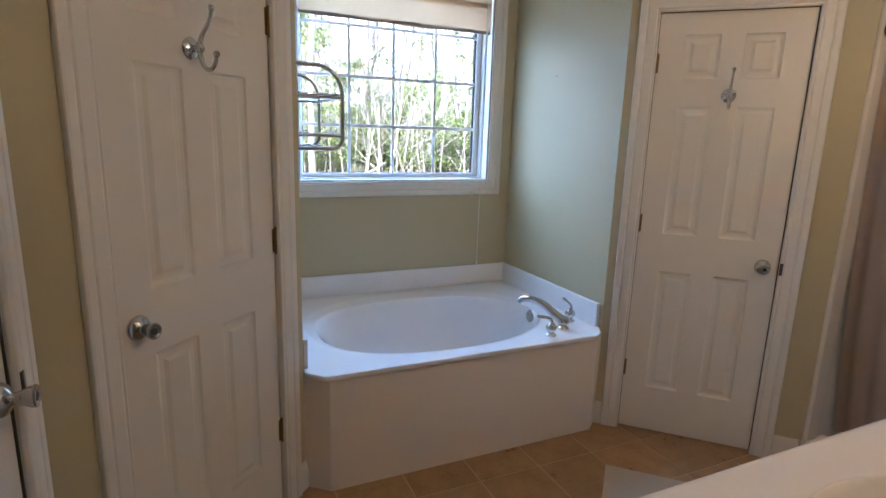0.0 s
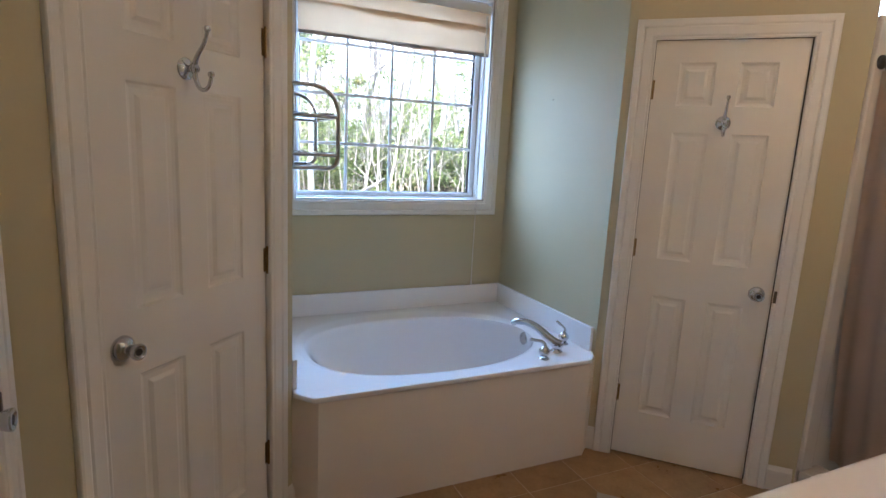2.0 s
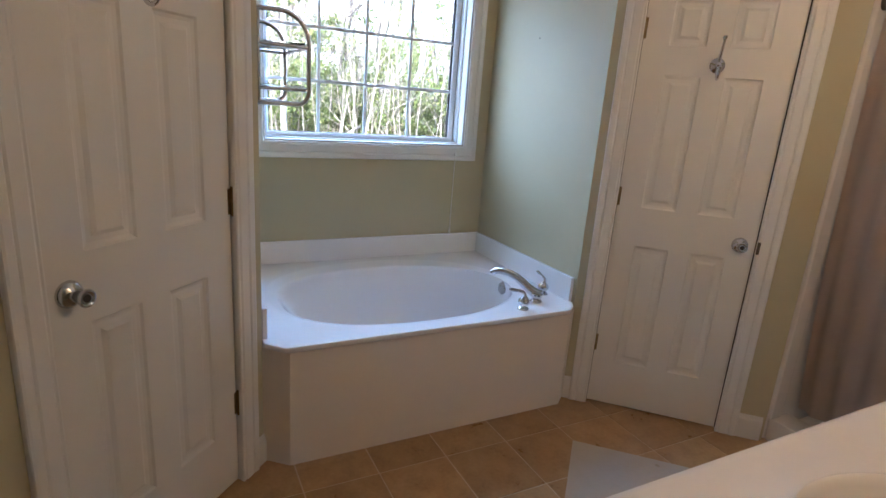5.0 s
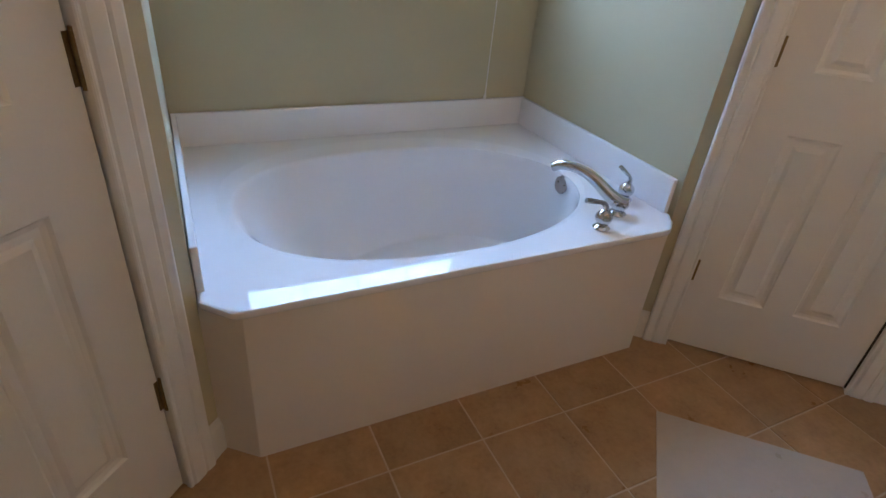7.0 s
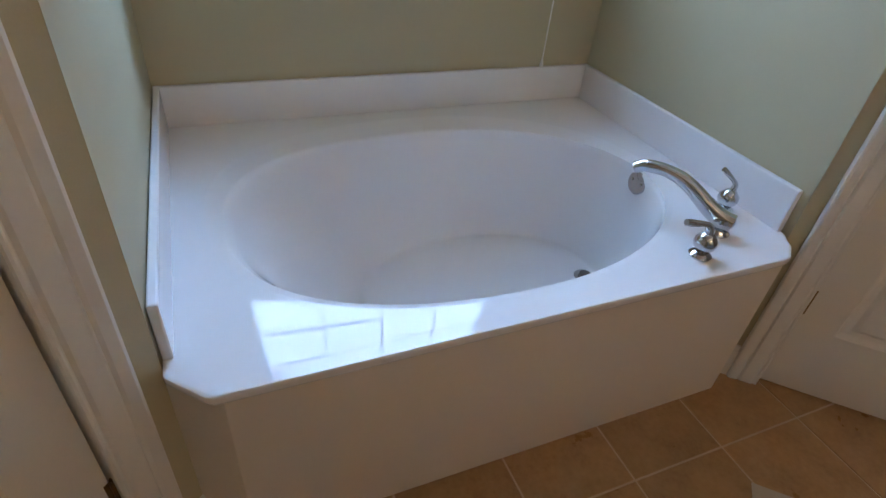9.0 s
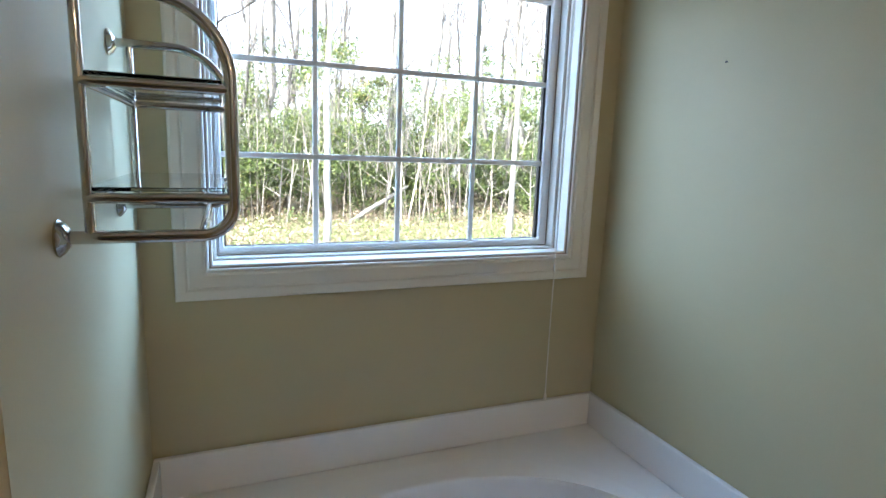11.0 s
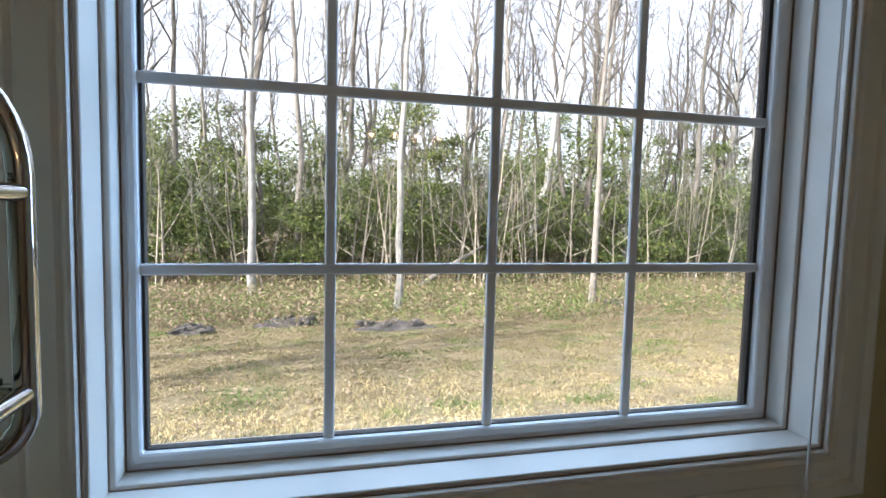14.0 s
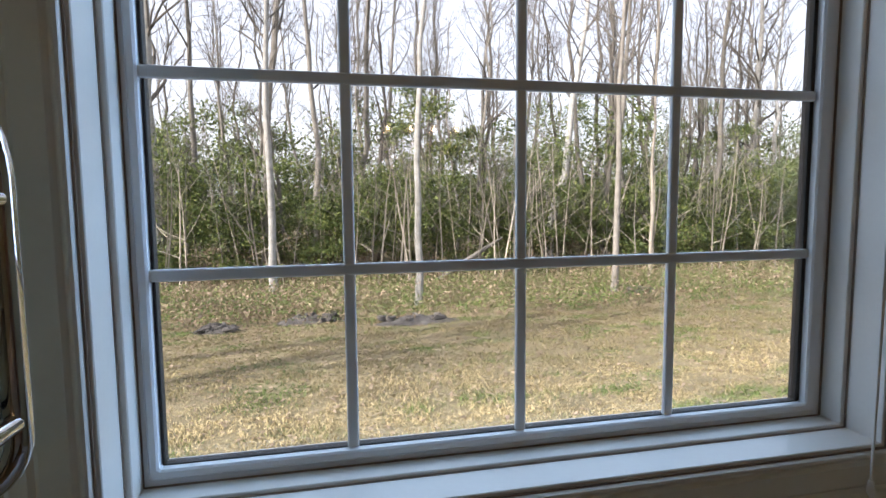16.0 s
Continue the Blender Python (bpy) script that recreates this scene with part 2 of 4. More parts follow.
def add_prism(bm, poly, z0, z1):
    """A polygon in plan, raised from z0 to z1."""
    lo = [bm.verts.new((x, y, z0)) for x, y in poly]
    hi = [bm.verts.new((x, y, z1)) for x, y in poly]
    n = len(poly)
    bm.faces.new(list(reversed(lo)))
    bm.faces.new(hi)
    for i in range(n):
        bm.faces.new((lo[i], lo[(i + 1) % n], hi[(i + 1) % n], hi[i]))
    bmesh.ops.recalc_face_normals(bm, faces=bm.faces[:])
    return bm


def add_tube(bm, pts, radii, sides=10, caps=True):
    pts = [Vector(p) for p in pts]
    if not isinstance(radii, (list, tuple)):
        radii = [radii] * len(pts)
    rings, up = [], None
    for i, p in enumerate(pts):
        d = (pts[min(i + 1, len(pts) - 1)] - pts[max(i - 1, 0)]).normalized()
        if up is None:
            up = d.orthogonal().normalized()
        up = (up - d * up.dot(d)).normalized()
        side = d.cross(up)
        rings.append([bm.verts.new(p + (up * math.cos(a) + side * math.sin(a)) * radii[i]) for a in [2 * math.pi * k / sides for k in range(sides)]])
    for a, b in zip(rings, rings[1:]):
        for k in range(sides):
            bm.faces.new((a[k], a[(k + 1) % sides], b[(k + 1) % sides], b[k]))
    if caps:
        bm.faces.new(list(reversed(rings[0])))
        bm.faces.new(rings[-1])
    return bm


def add_lathe(bm, profile, m=None, sides=28):
    """A profile of (radius, height) turned round the z axis."""
    rings = []
    for r, z in profile:
        rings.append([bm.verts.new((r * math.cos(2 * math.pi * k / sides), r * math.sin(2 * math.pi * k / sides), z)) for k in range(sides)])
    for a, b in zip(rings, rings[1:]):
        for k in range(sides):
            bm.faces.new((a[k], a[(k + 1) % sides], b[(k + 1) % sides], b[k]))
    bm.faces.new(list(reversed(rings[0])))
    bm.faces.new(rings[-1])
    vs = [v for r in rings for v in r]
    if m is not None:
        bmesh.ops.transform(bm, matrix=m, verts=vs)
    return bm


def arc(cx, cz, r, a0, a1, n=8):
    return [(cx + r * math.cos(radians(a0 + (a1 - a0) * i / n)), cz + r * math.sin(radians(a0 + (a1 - a0) * i / n))) for i in range(n + 1)]


def bezier(p0, p1, p2, p3, n=14):
    p0, p1, p2, p3 = map(Vector, (p0, p1, p2, p3))
    return [(1 - t) ** 3 * p0 + 3 * (1 - t) ** 2 * t * p1 + 3 * (1 - t) * t * t * p2 + t ** 3 * p3 for t in [i / n for i in range(n + 1)]]


def add_sweep(bm, profile, path, closed=False):
    """A profile of (out, up-from-wall) pairs carried along a flat path of frames (origin, out axis, face axis)."""
    rings = [[bm.verts.new(o + a * u + b * v) for u, v in profile] for o, a, b in path]
    n = len(profile)
    pairs = list(zip(rings, rings[1:])) + ([(rings[-1], rings[0])] if closed else [])
    for r0, r1 in pairs:
        for k in range(n):
            bm.faces.new((r0[k], r0[(k + 1) % n], r1[(k + 1) % n], r1[k]))
    if not closed:
        bm.faces.new(rings[0])
        bm.faces.new(list(reversed(rings[-1])))
    bmesh.ops.recalc_face_normals(bm, faces=bm.faces[:])
    return bm


CEIL = 2.74
# Plan: the tub alcove is x -1.51..0, y -1.0..0; slanted door walls leave its corners at 45 degrees.
WALL_R = pose(0.0, -1.0, 0, 0, 0, -45)          # local x along the wall, local y into the wall
WALL_L = pose(-2.22, -1.695, 0, 0, 0, 45)
L_LEN = 0.71 * math.sqrt(2)
R_LEN = 0.67 * math.sqrt(2)


def wall_with_hole(name, m, length, hole, thick=0.12, kind_label="khaki painted plaster wall"):
    """A wall along local x from 0 to length with an opening (x0, x1, z0, z1) through it."""
    x0, x1, z0, z1 = hole
    bm = bmesh.new()
    for a in ((0, 0, x0, CEIL), (x1, 0, length, CEIL), (x0, z1, x1, CEIL)) + (((x0, 0, x1, z0),) if z0 > 0 else ()):
        add_box(bm, a[0], 0, a[1], a[2], thick, a[3])
    bmesh.ops.remove_doubles(bm, verts=bm.verts[:], dist=0.0005)
    ob = obj(name, bm, M_WALL, m=m)
    return tagged(ob, kind_label, "wall", kind="structure")


def plain_wall(name, x0, y0, x1, y1, z0=0.0, z1=CEIL):
    return tagged(obj(name, box(x0, y0, z0, x1, y1, z1), M_WALL), "khaki painted plaster wall", "wall", kind="structure")


# ---- structure ----
WIN = (-1.341, -0.164, 1.196, 2.405)            # window opening x0, x1, z0, z1
bm = bmesh.new()
for a in ((-1.63, 0, WIN[0], CEIL), (WIN[1], 0, 0.12, CEIL), (WIN[0], 0, WIN[1], WIN[2]), (WIN[0], WIN[3], WIN[1], CEIL)):
    add_box(bm, a[0], 0.0, a[1], a[2], 0.16, a[3])
tagged(obj("wall_north", bm, M_WALL), "khaki painted alcove wall with the window opening", "wall", kind="structure")
plain_wall("wall_alcove_east", 0.0, -0.998, 0.12, -0.001)
plain_wall("wall_alcove_west", -1.63, -0.982, -1.51, -0.001)
DOOR_R = (0.122, 0.745, 0.0, 2.045)
DOOR_L = (0.215, 0.868, 0.0, 2.045)
wall_with_hole("wall_northeast", WALL_R, R_LEN, DOOR_R)
wall_with_hole("wall_northwest", WALL_L, L_LEN, DOOR_L)
WALL_W = pose(-2.22, -3.12, 0, 0, 0, 90)
DOOR_W = (0.615, 1.325, 0.0, 2.045)
wall_with_hole("wall_west", WALL_W, 1.425, DOOR_W)
# south wall with the doorway in which the walk begins
WALL_S = pose(1.75, -3.0, 0, 0, 0, 180)
wall_with_hole("wall_south", WALL_S, 3.97, (3.13, 3.93, 0.0, 2.06))
bm = bmesh.new()
add_box(bm, -2.22, -4.5, 0, -2.10, -3.121, CEIL)
add_box(bm, -1.38, -4.5, 0, -1.26, -3.121, CEIL)
add_box(bm, -2.22, -4.62, 0, -1.26, -4.501, CEIL)
tagged(obj("wall_hall", bm, M_WALL), "khaki painted walls of the entry passage", "wall", kind="structure")
plain_wall("wall_east", 1.75, -3.12, 1.87, -1.5)
tagged(obj("ceiling", box(-2.5, -4.7, CEIL, 1.9, 0.16, CEIL + 0.1), M_CEIL), "white painted ceiling", "ceiling", kind="structure")
for nm, m, w in (("closet_back_east", WALL_R, R_LEN), ("closet_back_west", WALL_L, L_LEN), ("closet_back_side", WALL_W, 1.425)):
    tagged(obj("wall_" + nm, box(0.02, 0.125, 0, w - 0.02, 0.2, CEIL), M_WALL, m=m), "plain plaster wall behind the closed door", "wall", kind="structure")

floor_ob = tagged(obj("floor", box(-2.6, -4.7, -0.06, 1.87, -0.0, -0.0022), M_GROUT), "tan ceramic tile floor with pale grout joints", "floor", kind="structure")


# ---- trim ----
CASE = [(0, 0), (0.0, 0.010), (0.002, 0.0135), (0.006, 0.0145), (0.010, 0.0125), (0.012, 0.0125), (0.018, 0.017), (0.050, 0.018), (0.056, 0.014), (0.062, 0.019), (0.080, 0.021), (0.086, 0.019), (0.088, 0.015), (0.088, 0)]


def casing(name, m, x0, x1, z1, label, z0=None):
    """Moulded trim round an opening in a wall whose local y points into the wall; z0 closes it below."""
    bm = bmesh.new()
    face = Vector((0, -1, 0))
    d = math.sqrt(0.5) * math.sqrt(2)
    if z0 is None:
        path = [(Vector((x0, 0, 0)), Vector((-1, 0, 0)), face), (Vector((x0, 0, z1)), Vector((-d, 0, d)), face), (Vector((x1, 0, z1)), Vector((d, 0, d)), face), (Vector((x1, 0, 0)), Vector((1, 0, 0)), face)]
        add_sweep(bm, CASE, path)
    else:
        path = [(Vector((x0, 0, z0)), Vector((-d, 0, -d)), face), (Vector((x0, 0, z1)), Vector((-d, 0, d)), face), (Vector((x1, 0, z1)), Vector((d, 0, d)), face), (Vector((x1, 0, z0)), Vector((d, 0, -d)), face)]
        add_sweep(bm, CASE, path, closed=True)
    return tagged(obj(name, bm, M_WHITE, m=m), label, "door trim" if z0 is None else "window trim", kind="structure")


def knob_profile():
    return [(0.001, 0.0), (0.033, 0.0), (0.0345, 0.003), (0.0335, 0.009), (0.029, 0.016), (0.022, 0.021), (0.0145, 0.024), (0.0122, 0.028), (0.0125, 0.033), (0.0150, 0.040), (0.0190, 0.048), (0.0220, 0.056), (0.0228, 0.061), (0.0215, 0.0645), (0.0180, 0.0655), (0.0150, 0.0640), (0.0130, 0.0618), (0.001, 0.0615)]


def panel_door(name, m, width, hinge_left, label, height=2.03, recess=0.012, knob_z=0.925):
    """A six-panel door: local x across, y into the wall, its face at y = recess."""
    d = thing(name, label, "door", kind="structure", m=m)
    t = 0.035
    z_rows = ((0.235, 0.845), (1.03, 1.625), (1.745, 1.935))
    stile = 0.108 * width / 0.61
    mid = 0.094 * width / 0.61
    pw = (width - 2 * stile - mid) / 2
    cols = ((stile, stile + pw), (stile + pw + mid, width - stile))
    xs = [0, cols[0][0], cols[0][1], cols[1][0], cols[1][1], width]
    zs = [0.0] + [z for r in z_rows for z in r] + [height]
    bm = bmesh.new()
    fy = recess
    vert = {}

    def V(x, y, z):
        k = (round(x, 4), round(y, 4), round(z, 4))
        if k not in vert:
            vert[k] = bm.verts.new(k)
        return vert[k]

    def quad(a, b, c, e):
        bm.faces.new((V(*a), V(*b), V(*c), V(*e)))
    for i in range(5):
        for j in range(7):
            x0, x1, z0, z1 = xs[i], xs[i + 1], zs[j], zs[j + 1]
            if i in (1, 3) and j in (1, 3, 5):
                loops = [(0.0, 0.0), (0.006, 0.006), (0.016, 0.009), (0.030, 0.008), (0.042, 0.0015)]
                for (a, ya), (b, yb) in zip(loops, loops[1:]):
                    o = [(x0 + a, fy + ya, z0 + a), (x1 - a, fy + ya, z0 + a), (x1 - a, fy + ya, z1 - a), (x0 + a, fy + ya, z1 - a)]
                    p = [(x0 + b, fy + yb, z0 + b), (x1 - b, fy + yb, z0 + b), (x1 - b, fy + yb, z1 - b), (x0 + b, fy + yb, z1 - b)]
                    for k in range(4):
                        quad(o[k], o[(k + 1) % 4], p[(k + 1) % 4], p[k])
                b, yb = loops[-1]
                quad((x0 + b, fy + yb, z0 + b), (x1 - b, fy + yb, z0 + b), (x1 - b, fy + yb, z1 - b), (x0 + b, fy + yb, z1 - b))
            else:
                quad((x0, fy, z0), (x1, fy, z0), (x1, fy, z1), (x0, fy, z1))
    for i in range(5):
        quad((xs[i], fy, 0), (xs[i], fy + t, 0), (xs[i + 1], fy + t, 0), (xs[i + 1], fy, 0))
        quad((xs[i], fy, height), (xs[i + 1], fy, height), (xs[i + 1], fy + t, height), (xs[i], fy + t, height))
    for j in range(7):
        quad((0, fy, zs[j]), (0, fy, zs[j + 1]), (0, fy + t, zs[j + 1]), (0, fy + t, zs[j]))
        quad((width, fy, zs[j]), (width, fy + t, zs[j]), (width, fy + t, zs[j + 1]), (width, fy, zs[j + 1]))
    for i in range(5):
        for j in range(7):
            quad((xs[i], fy + t, zs[j]), (xs[i], fy + t, zs[j + 1]), (xs[i + 1], fy + t, zs[j + 1]), (xs[i + 1], fy + t, zs[j]))
    bmesh.ops.recalc_face_normals(bm, faces=bm.faces[:])
    part("door_leaf", bm, M_DOOR, d)
    kx = width - 0.062 if hinge_left else 0.062
    bm = bmesh.new()
    add_lathe(bm, knob_profile(), Matrix.Translation((kx, fy, knob_z)) @ pose(0, 0, 0, 90))
    knob = part("door_knob", bm, M_NICKEL, d, "satin nickel door knob", smooth=True)
    bm = bmesh.new()
    add_lathe(bm, [(0.001, 0), (0.010, 0), (0.009, 0.002), (0.001, 0.002)], Matrix.Translation((kx, fy - 0.0616, knob_z)) @ pose(0, 0, 0, 90), 16)
    part("key_button", bm, M_DARK, knob, "dark knob centre")
    lx = width + 0.001 if hinge_left else -0.011
    part("latch_plate", box(lx, fy - 0.006, knob_z - 0.035, lx + 0.010, fy + 0.004, knob_z + 0.035, bevel=0.001), M_BRASS, d, "dark brass latch plate")
    hx = -0.004 if hinge_left else width + 0.004
    for z in (0.325, 1.075, 1.815):
        bm = bmesh.new()
        add_tube(bm, [(hx, fy - 0.006, z - 0.044), (hx, fy - 0.006, z + 0.044)], 0.0065, 10)
        for k in (-0.047, 0.047):
            add_tube(bm, [(hx, fy - 0.006, z + k - 0.003), (hx, fy - 0.006, z + k + 0.003)], 0.005, 8)
        add_box(bm, hx - 0.014, fy - 0.0025, z - 0.043, hx + 0.014, fy - 0.0005, z + 0.043)
        part("hinge", bm, M_BRASS, d, "tarnished brass hinge", smooth=True)
    return d


def robe_hook(m, label):
    """A chrome double robe hook on a round plate: local y points into the door."""
    h = thing("robe_hook", label, "hook", "robe hooks", m=m)
    bm = bmesh.new()
    add_lathe(bm, [(0.001, 0), (0.030, 0), (0.031, 0.003), (0.026, 0.008), (0.016, 0.011), (0.010, 0.014), (0.001, 0.015)], pose(0, 0, 0, 90))
    part("back_plate", bm, M_CHROME, h, smooth=True)
    bm = bmesh.new()
    add_tube(bm, [(0, -0.012, 0), (0, -0.035, 0.0)], 0.010, 14)
    add_lathe(bm, [(0.001, -0.013), (0.009, -0.010), (0.013, 0.0), (0.009, 0.010), (0.001, 0.013)], Matrix.Translation((0, -0.036, 0)), 16)
    part("stem", bm, M_CHROME, h, smooth=True)
    bm = bmesh.new()
    up = bezier((0, -0.034, 0.004), (0, -0.040, 0.05), (0, -0.072, 0.044), (0, -0.082, 0.104))
    add_tube(bm, up, [0.0075 - 0.0025 * i / 14 for i in range(15)], 12)
    add_lathe(bm, [(0.001, -0.010), (0.007, -0.007), (0.0095, 0), (0.007, 0.007), (0.001, 0.010)], Matrix.Translation(up[-1]), 14)
    part("upper_prong", bm, M_CHROME, h, smooth=True)
    bm = bmesh.new()
    lo = bezier((0, -0.034, -0.004), (0, -0.036, -0.075), (0, -0.090, -0.072), (0, -0.092, -0.016))
    add_tube(bm, lo, [0.0072 - 0.0022 * i / 14 for i in range(15)], 12)
    add_lathe(bm, [(0.001, -0.010), (0.007, -0.007), (0.0095, 0), (0.007, 0.007), (0.001, 0.010)], Matrix.Translation(lo[-1]), 14)
    part("lower_prong", bm, M_CHROME, h, smooth=True)
    return h


def door_set(index, wall_m, hole, width, hinge_left, label, knob_z=0.926):
    x0, x1, _, z1 = hole
    g = (x1 - x0 - width) / 2
    bm = bmesh.new()
    add_box(bm, x0 + 0.0005, -0.001, 0, x0 + g - 0.0052, 0.119, z1 - 0.001)
    add_box(bm, x1 - g + 0.0052, -0.001, 0, x1 - 0.0005, 0.119, z1 - 0.001)
    jamb = tagged(obj("door_jamb_%d" % index, bm, M_WHITE, m=wall_m), "white painted door jamb", "door frame", kind="structure")
    if hinge_left:
        part("strike_plate", box(x1 - 0.0035, -0.0165, knob_z - 0.028, x1 + 0.009, -0.0075, knob_z + 0.028, bevel=0.002), M_BRONZE, jamb, "dark metal strike plate")
    # dark strips added in the gaps to draw the shade round the leaf
    bm = bmesh.new()
    if hinge_left:
        add_box(bm, x1 - g + 0.0002, 0.007, 0.012, x1 - g + 0.0051, 0.017, z1 - 0.0058)
        add_box(bm, x0 + g - 0.0051, 0.014, 0.012, x0 + g - 0.0002, 0.020, z1 - 0.0058)
    else:
        add_box(bm, x0 + g - 0.0051, 0.0012, 0.012, x0 + g - 0.0002, 0.012, z1 - 0.0058)
    add_box(bm, x0 + g - 0.0051, 0.006, z1 - 0.0046, x1 - g + 0.0051, 0.016, z1 - 0.0012)
    tagged(obj("door_seal_%d" % index, bm, M_DARK, m=wall_m), "dark strips standing in for shade in the door gap", "door frame", kind="structure")
    casing("trim_door_%d" % index, wall_m, x0 + 0.004, x1 - 0.004, z1 - 0.004, "white moulded door casing")
    return panel_door("door_%d" % index, wall_m @ Matrix.Translation((x0 + g, 0, 0.010)), width, hinge_left, label, knob_z=knob_z - 0.010)


door_set(1, WALL_R, DOOR_R, 0.611, True, "closed white six-panel door with a nickel knob beside the tub")
door_set(2, WALL_L, DOOR_L, 0.641, False, "closed white six-panel door with brass hinges beside the tub", 0.946)
door_set(3, WALL_W, DOOR_W, 0.698, True, "closed white panel door in the side wall by the entrance", 0.955)
robe_hook(WALL_R @ Matrix.Translation((0.313 * math.sqrt(2), 0.012, 1.683)), "chrome double robe hook on the white door")
robe_hook(WALL_L @ Matrix.Translation(((-1.847 + 2.22) * math.sqrt(2), 0.012, 1.690)), "chrome double robe hook on the hinged white door")

BASE = [(0, 0), (0.013, 0), (0.013, 0.085), (0.011, 0.098), (0.006, 0.106), (0.004, 0.118), (0, 0.120)]


def baseboard(name, m, x0, x1):
    """Local x along the wall, local y into it."""
    bm = bmesh.new()
    add_sweep(bm, BASE, [(Vector((x, 0, 0)), Vector((0, -1, 0)), Vector((0, 0, 1))) for x in (x0, x1)])
    return tagged(obj(name, bm, M_WHITE, m=m), "white painted baseboard", "baseboard", kind="structure")


baseboard("baseboard_1", WALL_R, 0.001, DOOR_R[0] - 0.086)
baseboard("baseboard_2", WALL_R, DOOR_R[1] + 0.086, R_LEN - 0.014)
baseboard("baseboard_3", WALL_L, 0.013, DOOR_L[0] - 0.086)
baseboard("baseboard_4", WALL_L, DOOR_L[1] + 0.086, L_LEN + 0.004)
baseboard("baseboard_5", WALL_W, 0.125, DOOR_W[0] - 0.086)

# ---- window ----
def rect_frame(bm, x0, x1, z0, z1, w, y0, y1, bevel=0.0):
    """Four mitred bars round a rectangle, w (or left, right, bottom, top) wide inwards, from y0 to y1."""
    lo = [(x0, z0), (x1, z0), (x1, z1), (x0, z1)]
    wl, wr, wb, wt = w if isinstance(w, tuple) else (w, w, w, w)
    li = [(x0 + wl, z0 + wb), (x1 - wr, z0 + wb), (x1 - wr, z1 - wt), (x0 + wl, z1 - wt)]
    rings = [[bm.verts.new((x, y, z)) for x, z in pts] for pts, y in ((lo, y0), (li, y0), (li, y1), (lo, y1))]
    for a, b in ((0, 1), (1, 2), (2, 3), (3, 0)):
        for k in range(4):
            bm.faces.new((rings[a][k], rings[a][(k + 1) % 4], rings[b][(k + 1) % 4], rings[b][k]))
    bmesh.ops.recalc_face_normals(bm, faces=bm.faces[:])
    if bevel:
        bmesh.ops.bevel(bm, geom=bm.edges[:], offset=bevel, segments=1, affect="EDGES")
    return bm


casing("trim_window", Matrix.Identity(4), WIN[0], WIN[1], WIN[3], "white moulded picture-frame window casing", z0=WIN[2])
win = thing("window_1", "white vinyl window with a sixteen-light grille", "window", kind="structure")
GX = [-1.299, -1.0295, -0.761, -0.492, -0.2285]
GZ = [1.235, 1.511, 1.787, 2.063, 2.339]
GY = 0.120


def win_ring(name, inset, w, y0, y1, mat, label="", bevel=0.0015):
    bm = bmesh.new()
    il, ir, ib, it = inset if isinstance(inset, tuple) else (inset, inset, inset, inset)
    rect_frame(bm, WIN[0] + il, WIN[1] - ir, WIN[2] + ib, WIN[3] - it, w, y0, y1, bevel)
    return part(name, bm, mat, win, label)


win_ring("window_jamb", 0.0005, 0.0085, -0.004, 0.0628, M_WHITE, "glossy white jamb and sill")
win_ring("window_stop", 0.0006, (0.0179, 0.0179, 0.0150, 0.0179), 0.063, 0.150, M_WHITE)
# thin brown rings paint the warm shade where jamb, stop and frame step
win_ring("seam_shade_line", 0.0089, 0.0014, 0.0595, 0.0629, M_SEAM_SHADE, "thin brown line painting the shade along a seam", 0.0)
win_ring("seam_shade_line", 0.0004, 0.0030, -0.0070, -0.0042, M_SEAM_SHADE, "thin brown line painting the shade along a seam", 0.0)
win_ring("seam_shade_line", (0.0184, 0.0184, 0.0155, 0.0184), 0.0014, 0.1020, 0.1058, M_SEAM_SHADE, "thin brown line painting the shade along a seam", 0.0)
win_ring("window_frame", (0.0186, 0.0186, 0.0157, 0.0186), (0.0075, 0.0105, 0.0100, 0.0105), 0.1060, 0.146, M_VINYL)
win_ring("sash", (0.0262, 0.0292, 0.0258, 0.0292), (0.0138, 0.0238, 0.0150, 0.0150), 0.1010, 0.142, M_VINYL, bevel=0.003)
part("gasket", rect_frame(bmesh.new(), GX[0] - 0.0008, GX[4] + 0.0116, GZ[0] - 0.0001, GZ[4] + 0.022, (0.004, 0.008, 0.0035, 0.0085), GY - 0.004, GY + 0.014), M_DARK, win, "thin dark glazing gasket")
pane = part("pane", box(GX[0], GY, GZ[0] + 0.001, GX[4] + 0.008, GY + 0.003, GZ[4] + 0.014), M_GLASS, win, "clear window glass")
pane.visible_shadow = False
for x in GX[1:4]:
    part("grille_bar", box(x - 0.0085, GY - 0.010, GZ[0] + 0.002, x + 0.0085, GY - 0.001, GZ[4], bevel=0.003), M_VINYL, win)
for z in GZ[1:4]:
    part("grille_bar", box(GX[0] - 0.008, GY - 0.0115, z - 0.0085, GX[4] + 0.009, GY - 0.0018, z + 0.0085, bevel=0.003), M_VINYL, win)

shade = thing("roman_shade", "cream linen roman shade drawn up into folds above the window", "window shade")
part("headrail", box(WIN[0] + 0.014, 0.004, 2.325, WIN[1] - 0.014, 0.034, 2.37), M_WHITE, shade)


